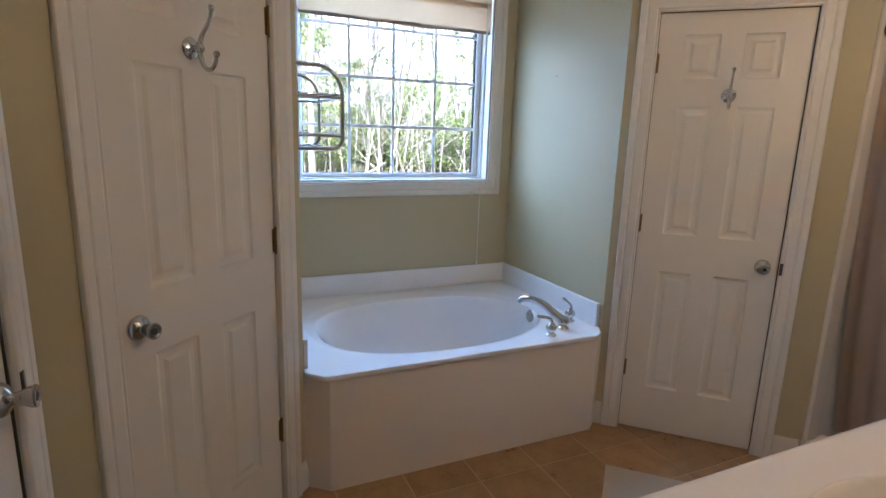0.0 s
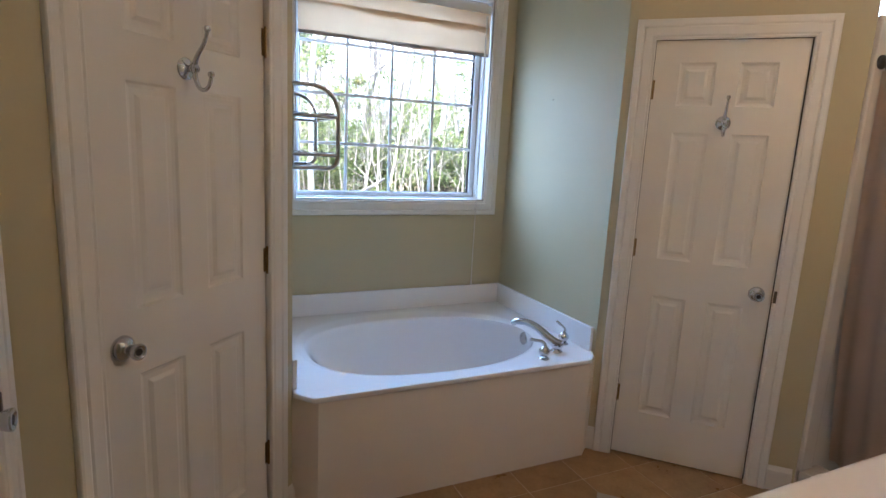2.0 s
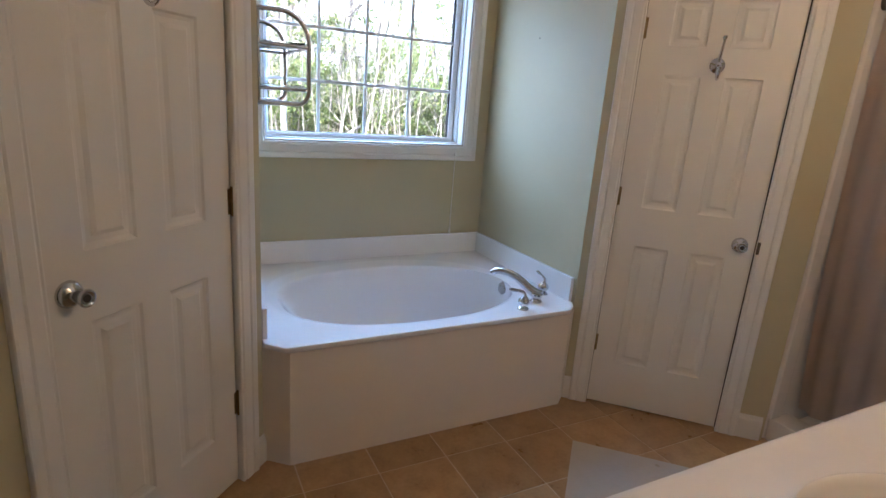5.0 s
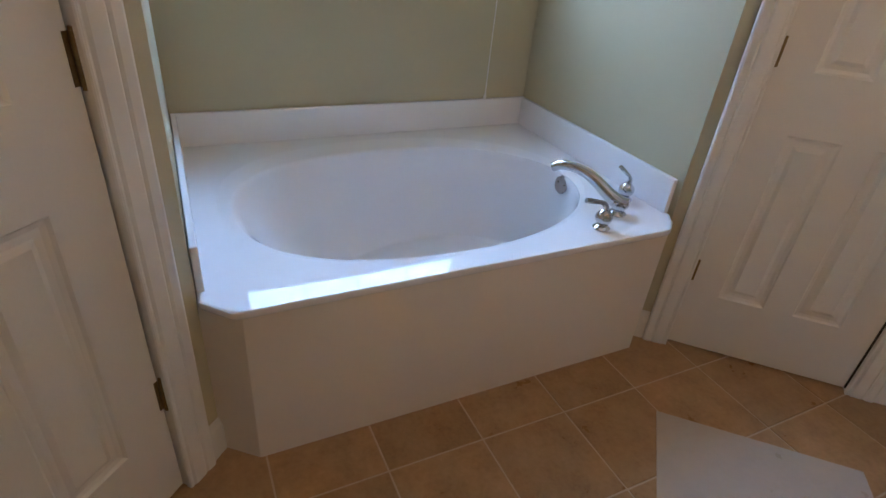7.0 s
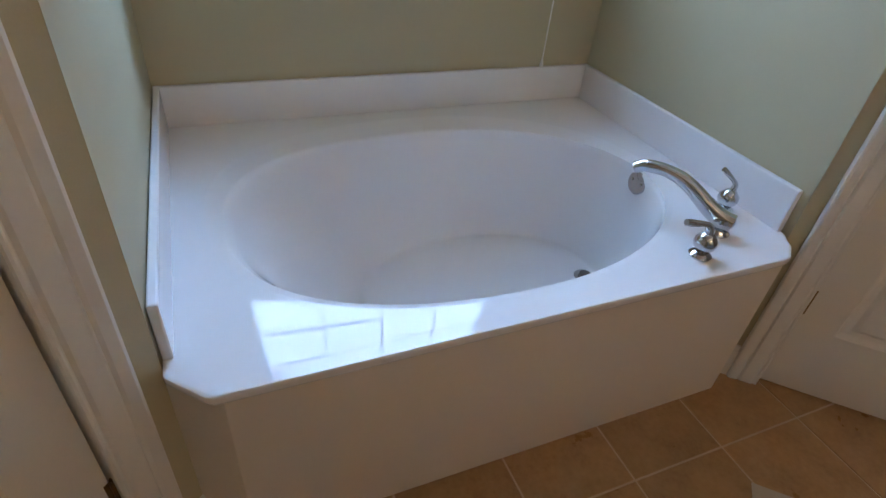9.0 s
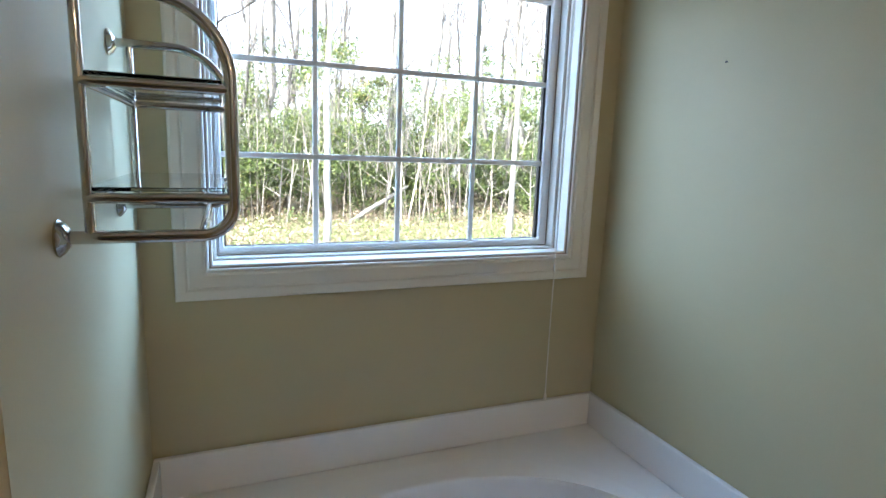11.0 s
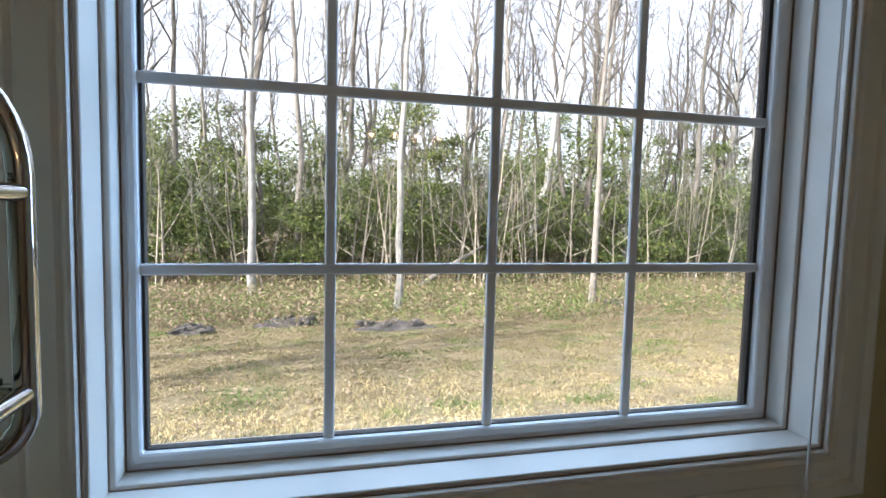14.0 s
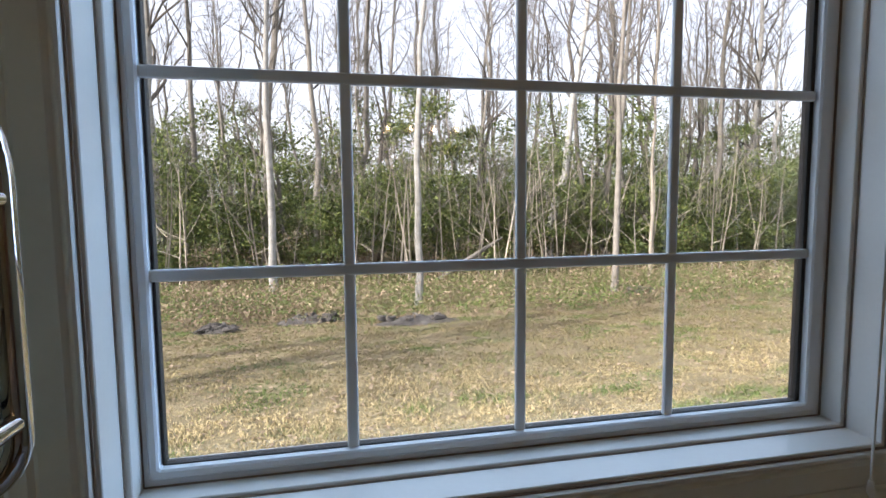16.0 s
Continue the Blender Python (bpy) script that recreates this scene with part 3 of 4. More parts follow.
def shade_fold(z0, z1, y_front, bulge, seed, mat):
    """A soft fold of cloth hanging from z1 to z0."""
    rnd = random.Random(seed)
    nx, nz = 60, 14
    bm = bmesh.new()
    x0, x1 = WIN[0] + 0.015, WIN[1] - 0.015
    ph = [rnd.uniform(0, 6.3) for _ in range(4)]
    rows = []
    for j in range(nz + 1):
        v = j / nz
        row = []
        for i in range(nx + 1):
            u = i / nx
            sag = 0.006 * math.sin(5 * u + ph[0]) + 0.004 * math.sin(13 * u + ph[1])
            y = y_front + 0.012 - bulge * math.sin(math.pi * min(v * 1.0, 1)) ** 0.7 + 0.003 * math.sin(17 * u + 3 * v + ph[2])
            z = z1 + (z0 - z1) * v + sag * v - (0.012 * math.sin(math.pi * u) * v)
            row.append(bm.verts.new((x0 + (x1 - x0) * u, y, z)))
        rows.append(row)
    for a, b in zip(rows, rows[1:]):
        for i in range(nx):
            bm.faces.new((a[i], a[i + 1], b[i + 1], b[i]))
    bmesh.ops.solidify(bm, geom=bm.faces[:], thickness=0.002)
    bmesh.ops.recalc_face_normals(bm, faces=bm.faces[:])
    return part("cloth_fold", bm, mat, shade, smooth=True)


shade_fold(2.232, 2.345, 0.002, 0.006, 1, M_SHADE)
shade_fold(2.086, 2.248, -0.006, 0.007, 3, M_SHADE)
bm = bmesh.new()
add_box(bm, WIN[0] + 0.016, 0.004, 2.074, WIN[1] - 0.016, 0.012, 2.094, bevel=0.002)
part("bottom_bar", bm, M_LINING, shade)
bm = bmesh.new()
add_tube(bm, [(-0.226, -0.032, 2.30), (-0.227, -0.033, 1.7), (-0.227, -0.034, 1.16)], 0.0024, 6)
add_tube(bm, [(-0.220, -0.032, 2.30), (-0.222, -0.034, 1.7), (-0.226, -0.034, 1.16)], 0.0014, 6)
add_tube(bm, [(-0.227, -0.034, 1.14), (-0.228, -0.033, 0.9), (-0.228, -0.034, 0.66)], 0.0023, 6)
part("pull_cord", bm, M_CORD, shade, "thin white pull cord", smooth=True)
bm = bmesh.new()
add_lathe(bm, [(0.002, 0), (0.005, 0.003), (0.0065, 0.010), (0.004, 0.024), (0.002, 0.026)], Matrix.Translation((-0.227, -0.034, 1.137)), 14)
part("cord_connector", bm, M_CORD, shade, smooth=True)
bm = bmesh.new()
add_lathe(bm, [(0.002, 0), (0.006, 0.002), (0.007, 0.012), (0.003, 0.032), (0.001, 0.034)], Matrix.Translation((-0.228, -0.034, 0.655)), 14)
part("cord_tassel", bm, M_CORD, shade, smooth=True)

# ---- bathtub ----
tub = thing("bathtub", "white acrylic drop-in tub with an oval basin in a raised deck", "bathtub")
TC, TA, TB, TZ = (-0.769, -0.583), 0.606, 0.407, 0.525
OUT = [(-1.508, -0.002), (-1.508, -1.004), (-1.504, -1.013), (-1.447, -1.072), (-1.434, -1.079), (-0.108, -1.079), (-0.080, -1.073), (-0.036, -1.038), (-0.026, -1.018), (-0.004, -0.990), (-0.002, -0.002)]


def to_outline(a):
    """Where a ray from the basin's centre at angle a leaves the deck's outline."""
    d = Vector((math.cos(a), math.sin(a)))
    best = None
    for (x0, y0), (x1, y1) in zip(OUT, OUT[1:] + OUT[:1]):
        ex, ey = x1 - x0, y1 - y0
        det = d.x * -ey + d.y * ex
        if abs(det) < 1e-9:
            continue
        px, py = x0 - TC[0], y0 - TC[1]
        s = (px * -ey + py * ex) / det
        u = (d.x * py - d.y * px) / det
        if s > 0 and -1e-6 <= u <= 1 + 1e-6 and (best is None or s < best):
            best = s
    return (TC[0] + d.x * best, TC[1] + d.y * best)


angles = sorted([2 * math.pi * k / 120 for k in range(120)] + [math.atan2(y - TC[1], x - TC[0]) % (2 * math.pi) for x, y in OUT])


def ellipse(cx, cy, a, b, ang, power=2.0):
    c, s = math.cos(ang), math.sin(ang)
    r = (abs(c / a) ** power + abs(s / b) ** power) ** (-1 / power)
    return (cx + r * c, cy + r * s)


bm = bmesh.new()
rings = []
outer = [to_outline(a) for a in angles]
for inset, z in ((0.010, TZ - 0.024), (0.003, TZ - 0.021), (0.0, TZ - 0.016), (0.0, TZ - 0.006), (0.0015, TZ - 0.002), (0.006, TZ), (0.012, TZ), (0.03, TZ)):
    rings.append([bm.verts.new((x + (TC[0] - x) * inset, y + (TC[1] - y) * inset, z)) for x, y in outer])
# the flared lip is widest and deepest at the back: (share of its width, depth)
for f, dz in ((1.0, 0.0), (0.95, -0.0003), (0.86, -0.0016), (0.5, -0.0062), (0.14, -0.0105), (0.04, -0.0122)):
    rings.append([bm.verts.new((*ellipse(TC[0], TC[1] + 0.040 * f, TA + 0.042 * f, TB + 0.055 * f, a, 2.08 + 0.36 * max(0.0, -math.cos(a))), TZ + dz * (0.55 + 0.45 * math.sin(a)))) for a in angles])
PROFILE = ((0.997, -0.0145), (0.991, -0.0190), (0.983, -0.0290), (0.970, -0.052), (0.946, -0.09), (0.902, -0.15), (0.862, -0.21), (0.815, -0.270), (0.765, -0.322), (0.718, -0.362), (0.690, -0.383), (0.672, -0.3935), (0.660, -0.3980), (0.648, -0.3992), (0.60, -0.3997), (0.45, -0.401), (0.25, -0.403), (0.02, -0.405))
for s, dz in PROFILE:
    k = max(0.0, min(1.0, -dz / 0.40))
    cx, cy = TC[0] + 0.150 * k, TC[1] + 0.03 * k
    ring = [bm.verts.new((*ellipse(cx, cy, TA * s, TB * s * (1 + 0.06 * k), a, 2.08 + 0.36 * max(0.0, -math.cos(a))), TZ + dz)) for a in angles]
    rings.append(ring)
n = len(angles)
for a, b in zip(rings, rings[1:]):
    for k in range(n):
        bm.faces.new((a[k], b[k], b[(k + 1) % n], a[(k + 1) % n]))
bm.faces.new(rings[-1])
bmesh.ops.remove_doubles(bm, verts=bm.verts[:], dist=0.00005)
bmesh.ops.recalc_face_normals(bm, faces=bm.faces[:])
part("tub_shell", bm, M_ACRYL, tub, smooth=True)
# the apron under the deck, with slanted returns to the walls
bm = bmesh.new()
add_prism(bm, [(-1.514, -0.983), (-1.420, -1.061), (-0.072, -1.061), (0.004, -0.999), (0.004, -0.975), (-0.078, -1.046), (-1.414, -1.046), (-1.514, -0.962)], 0.0, TZ - 0.0245)
part("apron", bm, M_APRON, tub, "ivory laminate apron panel")


def splash(*corners):
    bm = bmesh.new()
    add_box(bm, *corners, bevel=0.004)
    return part("backsplash", bm, M_ACRYL, tub, smooth=False)


splash(-1.507, -0.022, TZ - 0.001, -0.003, -0.003, 0.650)
splash(-0.022, -0.978, TZ - 0.001, -0.003, -0.0225, 0.650)
splash(-1.507, -0.972, TZ - 0.001, -1.488, -0.0225, 0.650)
drain = part("drain", add_lathe(bmesh.new(), [(0.001, 0), (0.034, 0), (0.036, 0.003), (0.030, 0.006), (0.020, 0.004), (0.018, 0.010), (0.001, 0.012)], Matrix.Translation((-0.272, -0.602, 0.1275)), 28), M_CHROME, tub, "chrome drain stopper", smooth=True)
part("drain_cap", add_lathe(bmesh.new(), [(0.001, 0), (0.019, 0), (0.018, 0.003), (0.001, 0.004)], Matrix.Translation((-0.272, -0.602, 0.1398)), 20), M_BRONZE, drain, "dark drain cap", smooth=True)
bm = bmesh.new()
om = Matrix.Translation((-0.160, -0.592, 0.480)) @ pose(0, 0, 0, 0, -76, 0)
add_lathe(bm, [(0.001, 0), (0.038, 0), (0.040, 0.003), (0.037, 0.007), (0.012, 0.0095), (0.001, 0.010)], om)
plate = part("overflow_plate", bm, M_CHROME, tub, "round chrome overflow plate", smooth=True)
for k in (-1, 1):
    bm = bmesh.new()
    add_lathe(bm, [(0.001, 0), (0.005, 0), (0.004, 0.003), (0.001, 0.004)], om @ Matrix.Translation((0.0, 0.020 * k, 0.008)), 12)
    part("screw", bm, M_NICKEL, plate)

# ---- tub filler ----
faucet = thing("tub_filler", "chrome arched roman tub filler standing on the tub deck", "faucet", m=Matrix.Translation((-0.192, -0.932, TZ + 0.0005)))
part("escutcheon", add_lathe(bmesh.new(), [(0.001, 0), (0.030, 0), (0.031, 0.004), (0.026, 0.010), (0.022, 0.016), (0.024, 0.022), (0.030, 0.030), (0.032, 0.040), (0.028, 0.050), (0.001, 0.053)]), M_CHROME, faucet, smooth=True)
bm = bmesh.new()
tip = Vector((-0.142, 0.205, 0.088))
spine = bezier((0.014, -0.020, 0.036), (-0.042, 0.060, 0.045), (-0.050, 0.075, 0.142), (-0.130, 0.188, 0.114), 22)
add_tube(bm, spine + [tip + Vector((0.0, 0.0, 0.012))], [0.027 - 0.010 * min(1, i / 18) for i in range(23)] + [0.0165], 18)
part("spout", bm, M_CHROME, faucet, smooth=True)


def tap_handle(m, angle, label):
    h = thing("tap_handle", label, "faucet handle", "tub filler handles", m=m @ pose(0, 0, 0, 0, 0, angle))
    part("base", add_lathe(bmesh.new(), [(0.001, 0), (0.027, 0), (0.028, 0.004), (0.024, 0.009), (0.016, 0.014), (0.017, 0.019), (0.025, 0.028), (0.028, 0.038), (0.026, 0.049), (0.018, 0.059), (0.012, 0.066), (0.001, 0.068)]), M_CHROME, h, smooth=True)
    bm = bmesh.new()
    lev = bezier((0, 0, 0.060), (0.002, 0, 0.100), (0.024, 0, 0.092), (0.080, 0, 0.104), 12)
    add_tube(bm, lev, [0.011, 0.0105, 0.010, 0.0095, 0.009, 0.0082, 0.0075, 0.0072, 0.0075, 0.008, 0.0088, 0.0095, 0.008], 12)
    part("lever", bm, M_CHROME, h, smooth=True)
    return h


tap_handle(Matrix.Translation((-0.316, -1.000, TZ + 0.0005)), 172, "chrome lever tap handle turned towards the basin")
up_handle = tap_handle(Matrix.Translation((-0.090, -0.850, TZ + 0.0005)), 150, "chrome lever tap handle raised beside the splash")
for c in up_handle.children:
    if c.name.startswith("lever"):
        c.matrix_basis = Matrix.Translation((0, 0, 0.060)) @ pose(0, 0, 0, 0, -28, 0) @ Matrix.Scale(0.84, 4) @ Matrix.Translation((0, 0, -0.062))

# ---- towel rack ----
rack = thing("towel_rack", "chrome tube rack with glass shelves on the alcove wall", "shelf rack")
XW, XO, ZT, ZB, TR = -1.51, -1.281, 1.738, 1.402, 0.0095
RY0, RY1, RZ1, RZ0 = -0.738, -0.268, 1.615, 1.457      # ends of the rack and its two shelf levels


def loop_points(y):
    top = [(XW + 0.002, y, ZT), (XO - 0.11, y, ZT)]
    top += [(x, y, z) for x, z in arc(XO - 0.11, ZT - 0.11, 0.11, 90, 0, 12)]
    low = [(x, y, z) for x, z in arc(XO - 0.045, ZB + 0.045, 0.045, 0, -90, 8)]
    return top + low + [(XW + 0.002, y, ZB)]


for y in (RY0, RY1):
    part("side_loop", add_tube(bmesh.new(), loop_points(y), TR, 14), M_CHROME, rack, smooth=True)
    part("back_upright", add_tube(bmesh.new(), [(-1.470, y, ZB), (-1.470, y, ZT)], 0.007, 12), M_CHROME, rack, smooth=True)
    for z in (RZ1, RZ0):
        part("shelf_bar", add_tube(bmesh.new(), [(-1.470, y, z), (XO, y, z)], 0.008, 12), M_CHROME, rack, smooth=True)
    for z in (ZT, ZB):
        part("wall_flange", add_lathe(bmesh.new(), [(0.001, 0), (0.026, 0), (0.027, 0.003), (0.022, 0.009), (0.013, 0.015), (0.0095, 0.016), (0.001, 0.017)], Matrix.Translation((XW + 0.0005, y, z)) @ pose(0, 0, 0, 0, 90, 0), 24), M_CHROME, rack, smooth=True)
for x, z in ((XO, RZ1), (XO, RZ0), (XO - 0.045, ZB), (-1.470, RZ1), (-1.470, RZ0)):
    part("long_rail", add_tube(bmesh.new(), [(x, RY0, z), (x, RY1, z)], 0.0075, 12), M_CHROME, rack, smooth=True)
for z in (RZ1 + 0.009, RZ0 + 0.009):
    part("glass_shelf", box(-1.476, RY0 + 0.008, z, XO - 0.012, RY1 - 0.008, z + 0.006, bevel=0.001), M_SHELF_GLASS, rack, "clear glass shelf")

# ---- nail in the wall ----
part("nail_head", add_lathe(bmesh.new(), [(0.001, 0.0), (0.0016, 0.0), (0.0016, 0.004), (0.0036, 0.0042), (0.0036, 0.0054), (0.001, 0.0058)], Matrix.Translation((0.0, -0.457, 1.81)) @ pose(0, 0, 0, 0, -90, 0), 12), M_BRONZE, thing("nail", "small dark nail stuck in the khaki alcove wall", "nail"))

# ---- floor mat ----
mat_m = Matrix.Translation((-0.208, -1.344, 0.0)) @ pose(0, 0, 0, 0, 0, -44)
rug = tagged(obj("floor_mat", box(0.0, -0.92, 0.0005, 0.608, 0.0, 0.0042, bevel=0.0012), M_MAT, m=mat_m), "thin white marbled vinyl mat laid askew on the tiles", "floor mat")

# ---- shower ----
stall = thing("shower_stall", "white fibreglass shower stall with a low curb", "shower")
bm = bmesh.new()
add_box(bm, 0.690, -2.95, 0.0, 0.830, -1.668, 0.120, bevel=0.012)
part("curb", bm, M_STALL, stall, smooth=True)
part("stall_floor", box(0.8305, -2.95, 0.0, 1.70, -1.668, 0.05), M_STALL, stall)
bm = bmesh.new()
add_box(bm, 0.690, -1.667, 0.0, 1.745, -1.640, 2.12, bevel=0.006)
part("side_panel", bm, M_STALL, stall)
part("flange", box(0.668, -1.690, 0.1205, 0.76, -1.6675, 2.12, bevel=0.008), M_STALL, stall)
part("back_panel", box(1.70, -2.95, 0.0505, 1.745, -1.668, 2.12), M_STALL, stall)
part("far_panel", box(0.690, -2.99, 0.0, 1.745, -2.951, 2.12), M_STALL, stall)
rod = thing("curtain_rod", "dark bronze shower curtain rod", "curtain rod")
part("rod", add_tube(bmesh.new(), [(0.704, -1.691, 1.940), (0.704, -2.949, 1.940)], 0.0125, 14), M_BRONZE, rod, smooth=True)
for y, r in ((-1.6915, 90), (-2.9505, -90)):
    part("rod_end", add_lathe(bmesh.new(), [(0.001, 0), (0.028, 0), (0.028, 0.008), (0.018, 0.016), (0.001, 0.017)], Matrix.Translation((0.704, y, 1.940)) @ pose(0, 0, 0, r, 0, 0), 20), M_BRONZE, rod, smooth=True)
curtain = thing("shower_curtain", "brown cloth shower curtain hanging in soft folds", "curtain")
bm = bmesh.new()
rows = []
for j in range(25):
    v = j / 24
    row = []
    for i in range(150):
        u = i / 149
        y = -1.700 - 1.205 * u
        amp = 0.006 + 0.007 * v
        x = 0.711 + 0.142 * v ** 2.2 + amp * math.sin(u * 74 + 0.9 * math.sin(u * 9)) + 0.006 * math.sin(u * 31 + v * 2.0)
        row.append(bm.verts.new((x, y, 1.905 - 1.755 * v)))
    rows.append(row)
for a, b in zip(rows, rows[1:]):
    for i in range(149):
        bm.faces.new((a[i], a[i + 1], b[i + 1], b[i]))
bmesh.ops.solidify(bm, geom=bm.faces[:], thickness=0.002)
part("cloth", bm, M_CURTAIN, curtain, smooth=True)
for k in range(10):
    y = -1.725 - 1.16 * k / 9
    ring = [(0.704 + 0.024 * math.sin(a), y, 1.927 + 0.027 * math.cos(a)) for a in [2 * math.pi * i / 16 for i in range(17)]]
    part("curtain_ring", add_tube(bmesh.new(), ring, 0.003, 6), M_BRONZE, curtain, "dark bronze curtain ring", smooth=True)

# ---- vanity ----
vanity = thing("vanity_cabinet", "white painted bathroom vanity cabinet", "cabinet")
part("carcass", box(-1.18, -2.98, 0.09, 0.66, -2.47, 0.815), M_WHITE, vanity)
part("toe_kick", box(-1.17, -2.95, 0.0, 0.65, -2.53, 0.0895), M_DARK, vanity)
for k in range(4):
    x = -1.17 + 0.457 * k
    part("cabinet_door", box(x + 0.01, -2.4695, 0.12, x + 0.44, -2.451, 0.79, bevel=0.004), M_WHITE, vanity)
counter = thing("countertop", "white cultured marble vanity top with an oval basin", "countertop")
bm = bmesh.new()
SC, SA, SB = (-0.80, -2.735), 0.235, 0.185
ORECT = [(-1.22, -2.997), (-1.22, -2.436), (0.675, -2.436), (0.675, -2.997)]


def to_rect(a):
    d = Vector((math.cos(a), math.sin(a)))
    s = min([v for v in (((0.675 if d.x > 0 else -1.22) - SC[0]) / d.x if abs(d.x) > 1e-9 else 1e9, ((-2.436 if d.y > 0 else -2.997) - SC[1]) / d.y if abs(d.y) > 1e-9 else 1e9) if v > 0])
    return (SC[0] + d.x * s, SC[1] + d.y * s)


ang2 = sorted([2 * math.pi * k / 72 for k in range(72)] + [math.atan2(y - SC[1], x - SC[0]) % (2 * math.pi) for x, y in ORECT])
rings = [[bm.verts.new((*to_rect(a), z)) for a in ang2] for z in (0.8155, 0.848)]
rings.append([bm.verts.new((x + (SC[0] - x) * 0.004, y + (SC[1] - y) * 0.012, 0.851)) for x, y in [to_rect(a) for a in ang2]])
rings.append([bm.verts.new((x + (SC[0] - x) * 0.02, y + (SC[1] - y) * 0.05, 0.851)) for x, y in [to_rect(a) for a in ang2]])
for s, z in ((1.12, 0.851), (1.06, 0.851), (1.03, 0.851), (1.0, 0.853), (0.97, 0.850), (0.93, 0.835), (0.85, 0.79), (0.70, 0.74), (0.4, 0.715), (0.05, 0.71)):
    rings.append([bm.verts.new((*ellipse(SC[0], SC[1], SA * s, SB * s, a), z)) for a in ang2])
n = len(ang2)
for a, b in zip(rings, rings[1:]):
    for k in range(n):
        bm.faces.new((a[k], b[k], b[(k + 1) % n], a[(k + 1) % n]))
bm.faces.new(rings[-1])
bmesh.ops.recalc_face_normals(bm, faces=bm.faces[:])
part("top", bm, M_COUNTER, counter, smooth=True)
part("basin_drain", add_lathe(bmesh.new(), [(0.001, 0), (0.022, 0), (0.022, 0.003), (0.001, 0.004)], Matrix.Translation((SC[0], SC[1], 0.7105)), 20), M_CHROME, counter, smooth=True)
part("backsplash", box(-1.22, -2.998, 0.8525, 0.675, -2.980, 0.95, bevel=0.003), M_COUNTER, counter)

bar = thing("vanity_light", "four-bulb chrome vanity light bar on the wall", "wall lamp")
part("back_bar", box(-0.72, -2.998, 2.07, -0.03, -2.972, 2.17, bevel=0.006), M_CHROME, bar)
for k in range(4):
    x = -0.622 + 0.164 * k
    part("socket", add_lathe(bmesh.new(), [(0.001, 0), (0.022, 0), (0.022, 0.03), (0.015, 0.034), (0.001, 0.035)], Matrix.Translation((x, -2.9715, 2.12)) @ pose(0, 0, 0, -90, 0, 0), 18), M_CHROME, bar, smooth=True)
    bulb_bm = bmesh.new()
    bmesh.ops.create_uvsphere(bulb_bm, u_segments=20, v_segments=12, radius=0.016, matrix=Matrix.Translation((x, -2.907, 2.12)))
    bulb = part("bulb", bulb_bm, M_BULB, bar, "lit warm globe bulb", smooth=True)
    bulb.visible_shadow = False
    lamp = new("bulb_light", bpy.data.lights.new("bulb_light", "POINT"))
    lamp.data.energy, lamp.data.color, lamp.data.shadow_soft_size = BULB, (1.0, 0.65, 0.34), 0.03
    lamp.location = (x, -2.907, 2.12)

# ---- outdoors ----
GZ0 = -0.42


def ground_z(x, y):
    return GZ0 + 0.05 * noise.noise((x * 0.25, y * 0.25, 0.0)) + 0.02 * noise.noise((x * 1.3, y * 1.3, 3.0)) - 0.048 * min(y, 17.0) + 0.02 * max(0.0, y - 17)


def sheet(name, mat, x0, x1, y0, y1, nx, ny, lift=0.0):
    xs = np.linspace(x0, x1, nx)
    ys = y0 + (y1 - y0) * np.linspace(0, 1, ny) ** 2.2
    verts = [(x * (1 + max(0, y - 5) * 0.02), y, ground_z(x * (1 + max(0, y - 5) * 0.02), y) + lift) for y in ys for x in xs]
    faces = [(j * nx + i, j * nx + i + 1, (j + 1) * nx + i + 1, (j + 1) * nx + i) for j in range(ny - 1) for i in range(nx - 1)]
    me = bpy.data.meshes.new(name)
    me.from_pydata(verts, [], faces)
    me.materials.append(mat)
    return new(name, me)


tagged(sheet("ground", M_LAWN, -60, 80, 0.3, 300, 90, 90), "dry winter lawn with patches of soil and dead grass", "lawn", kind="structure")
tagged(obj("house_foundation", box(-2.6, -0.02, GZ0 - 0.6, 1.87, 0.158, -0.061), M_BRICKLESS), "house wall below the floor", "wall", kind="structure")
tagged(obj("ground_house_side", box(-90, -90, GZ0 - 0.4, 130, 0.6, GZ0 - 0.2), M_LAWN), "lawn around the house", "lawn", kind="structure")


def quads(name, mat, centres, ax, ay, kind="", label="", category="", parent=None):
    """Many small flat pieces: centre and two half axes each, joined into one mesh."""
    c, a, b = np.asarray(centres), np.asarray(ax), np.asarray(ay)
    v = np.empty((len(c), 4, 3))
    v[:, 0], v[:, 1], v[:, 2], v[:, 3] = c - a, c - b * 0.55 + a * 0.1, c + a, c + b * 0.55 + a * 0.1
    me = bpy.data.meshes.new(name)
    n = len(c)
    me.vertices.add(4 * n)
    me.vertices.foreach_set("co", v.reshape(-1))
    me.loops.add(4 * n)
    me.loops.foreach_set("vertex_index", np.arange(4 * n, dtype=np.int32))
    me.polygons.add(n)
    me.polygons.foreach_set("loop_start", np.arange(0, 4 * n, 4, dtype=np.int32))
    me.update(calc_edges=True)
    me.materials.append(mat)
    ob = new(name, me)
    if parent is not None:
        ob.parent = parent
    return tagged(ob, label, category, kind=kind) if label else ob


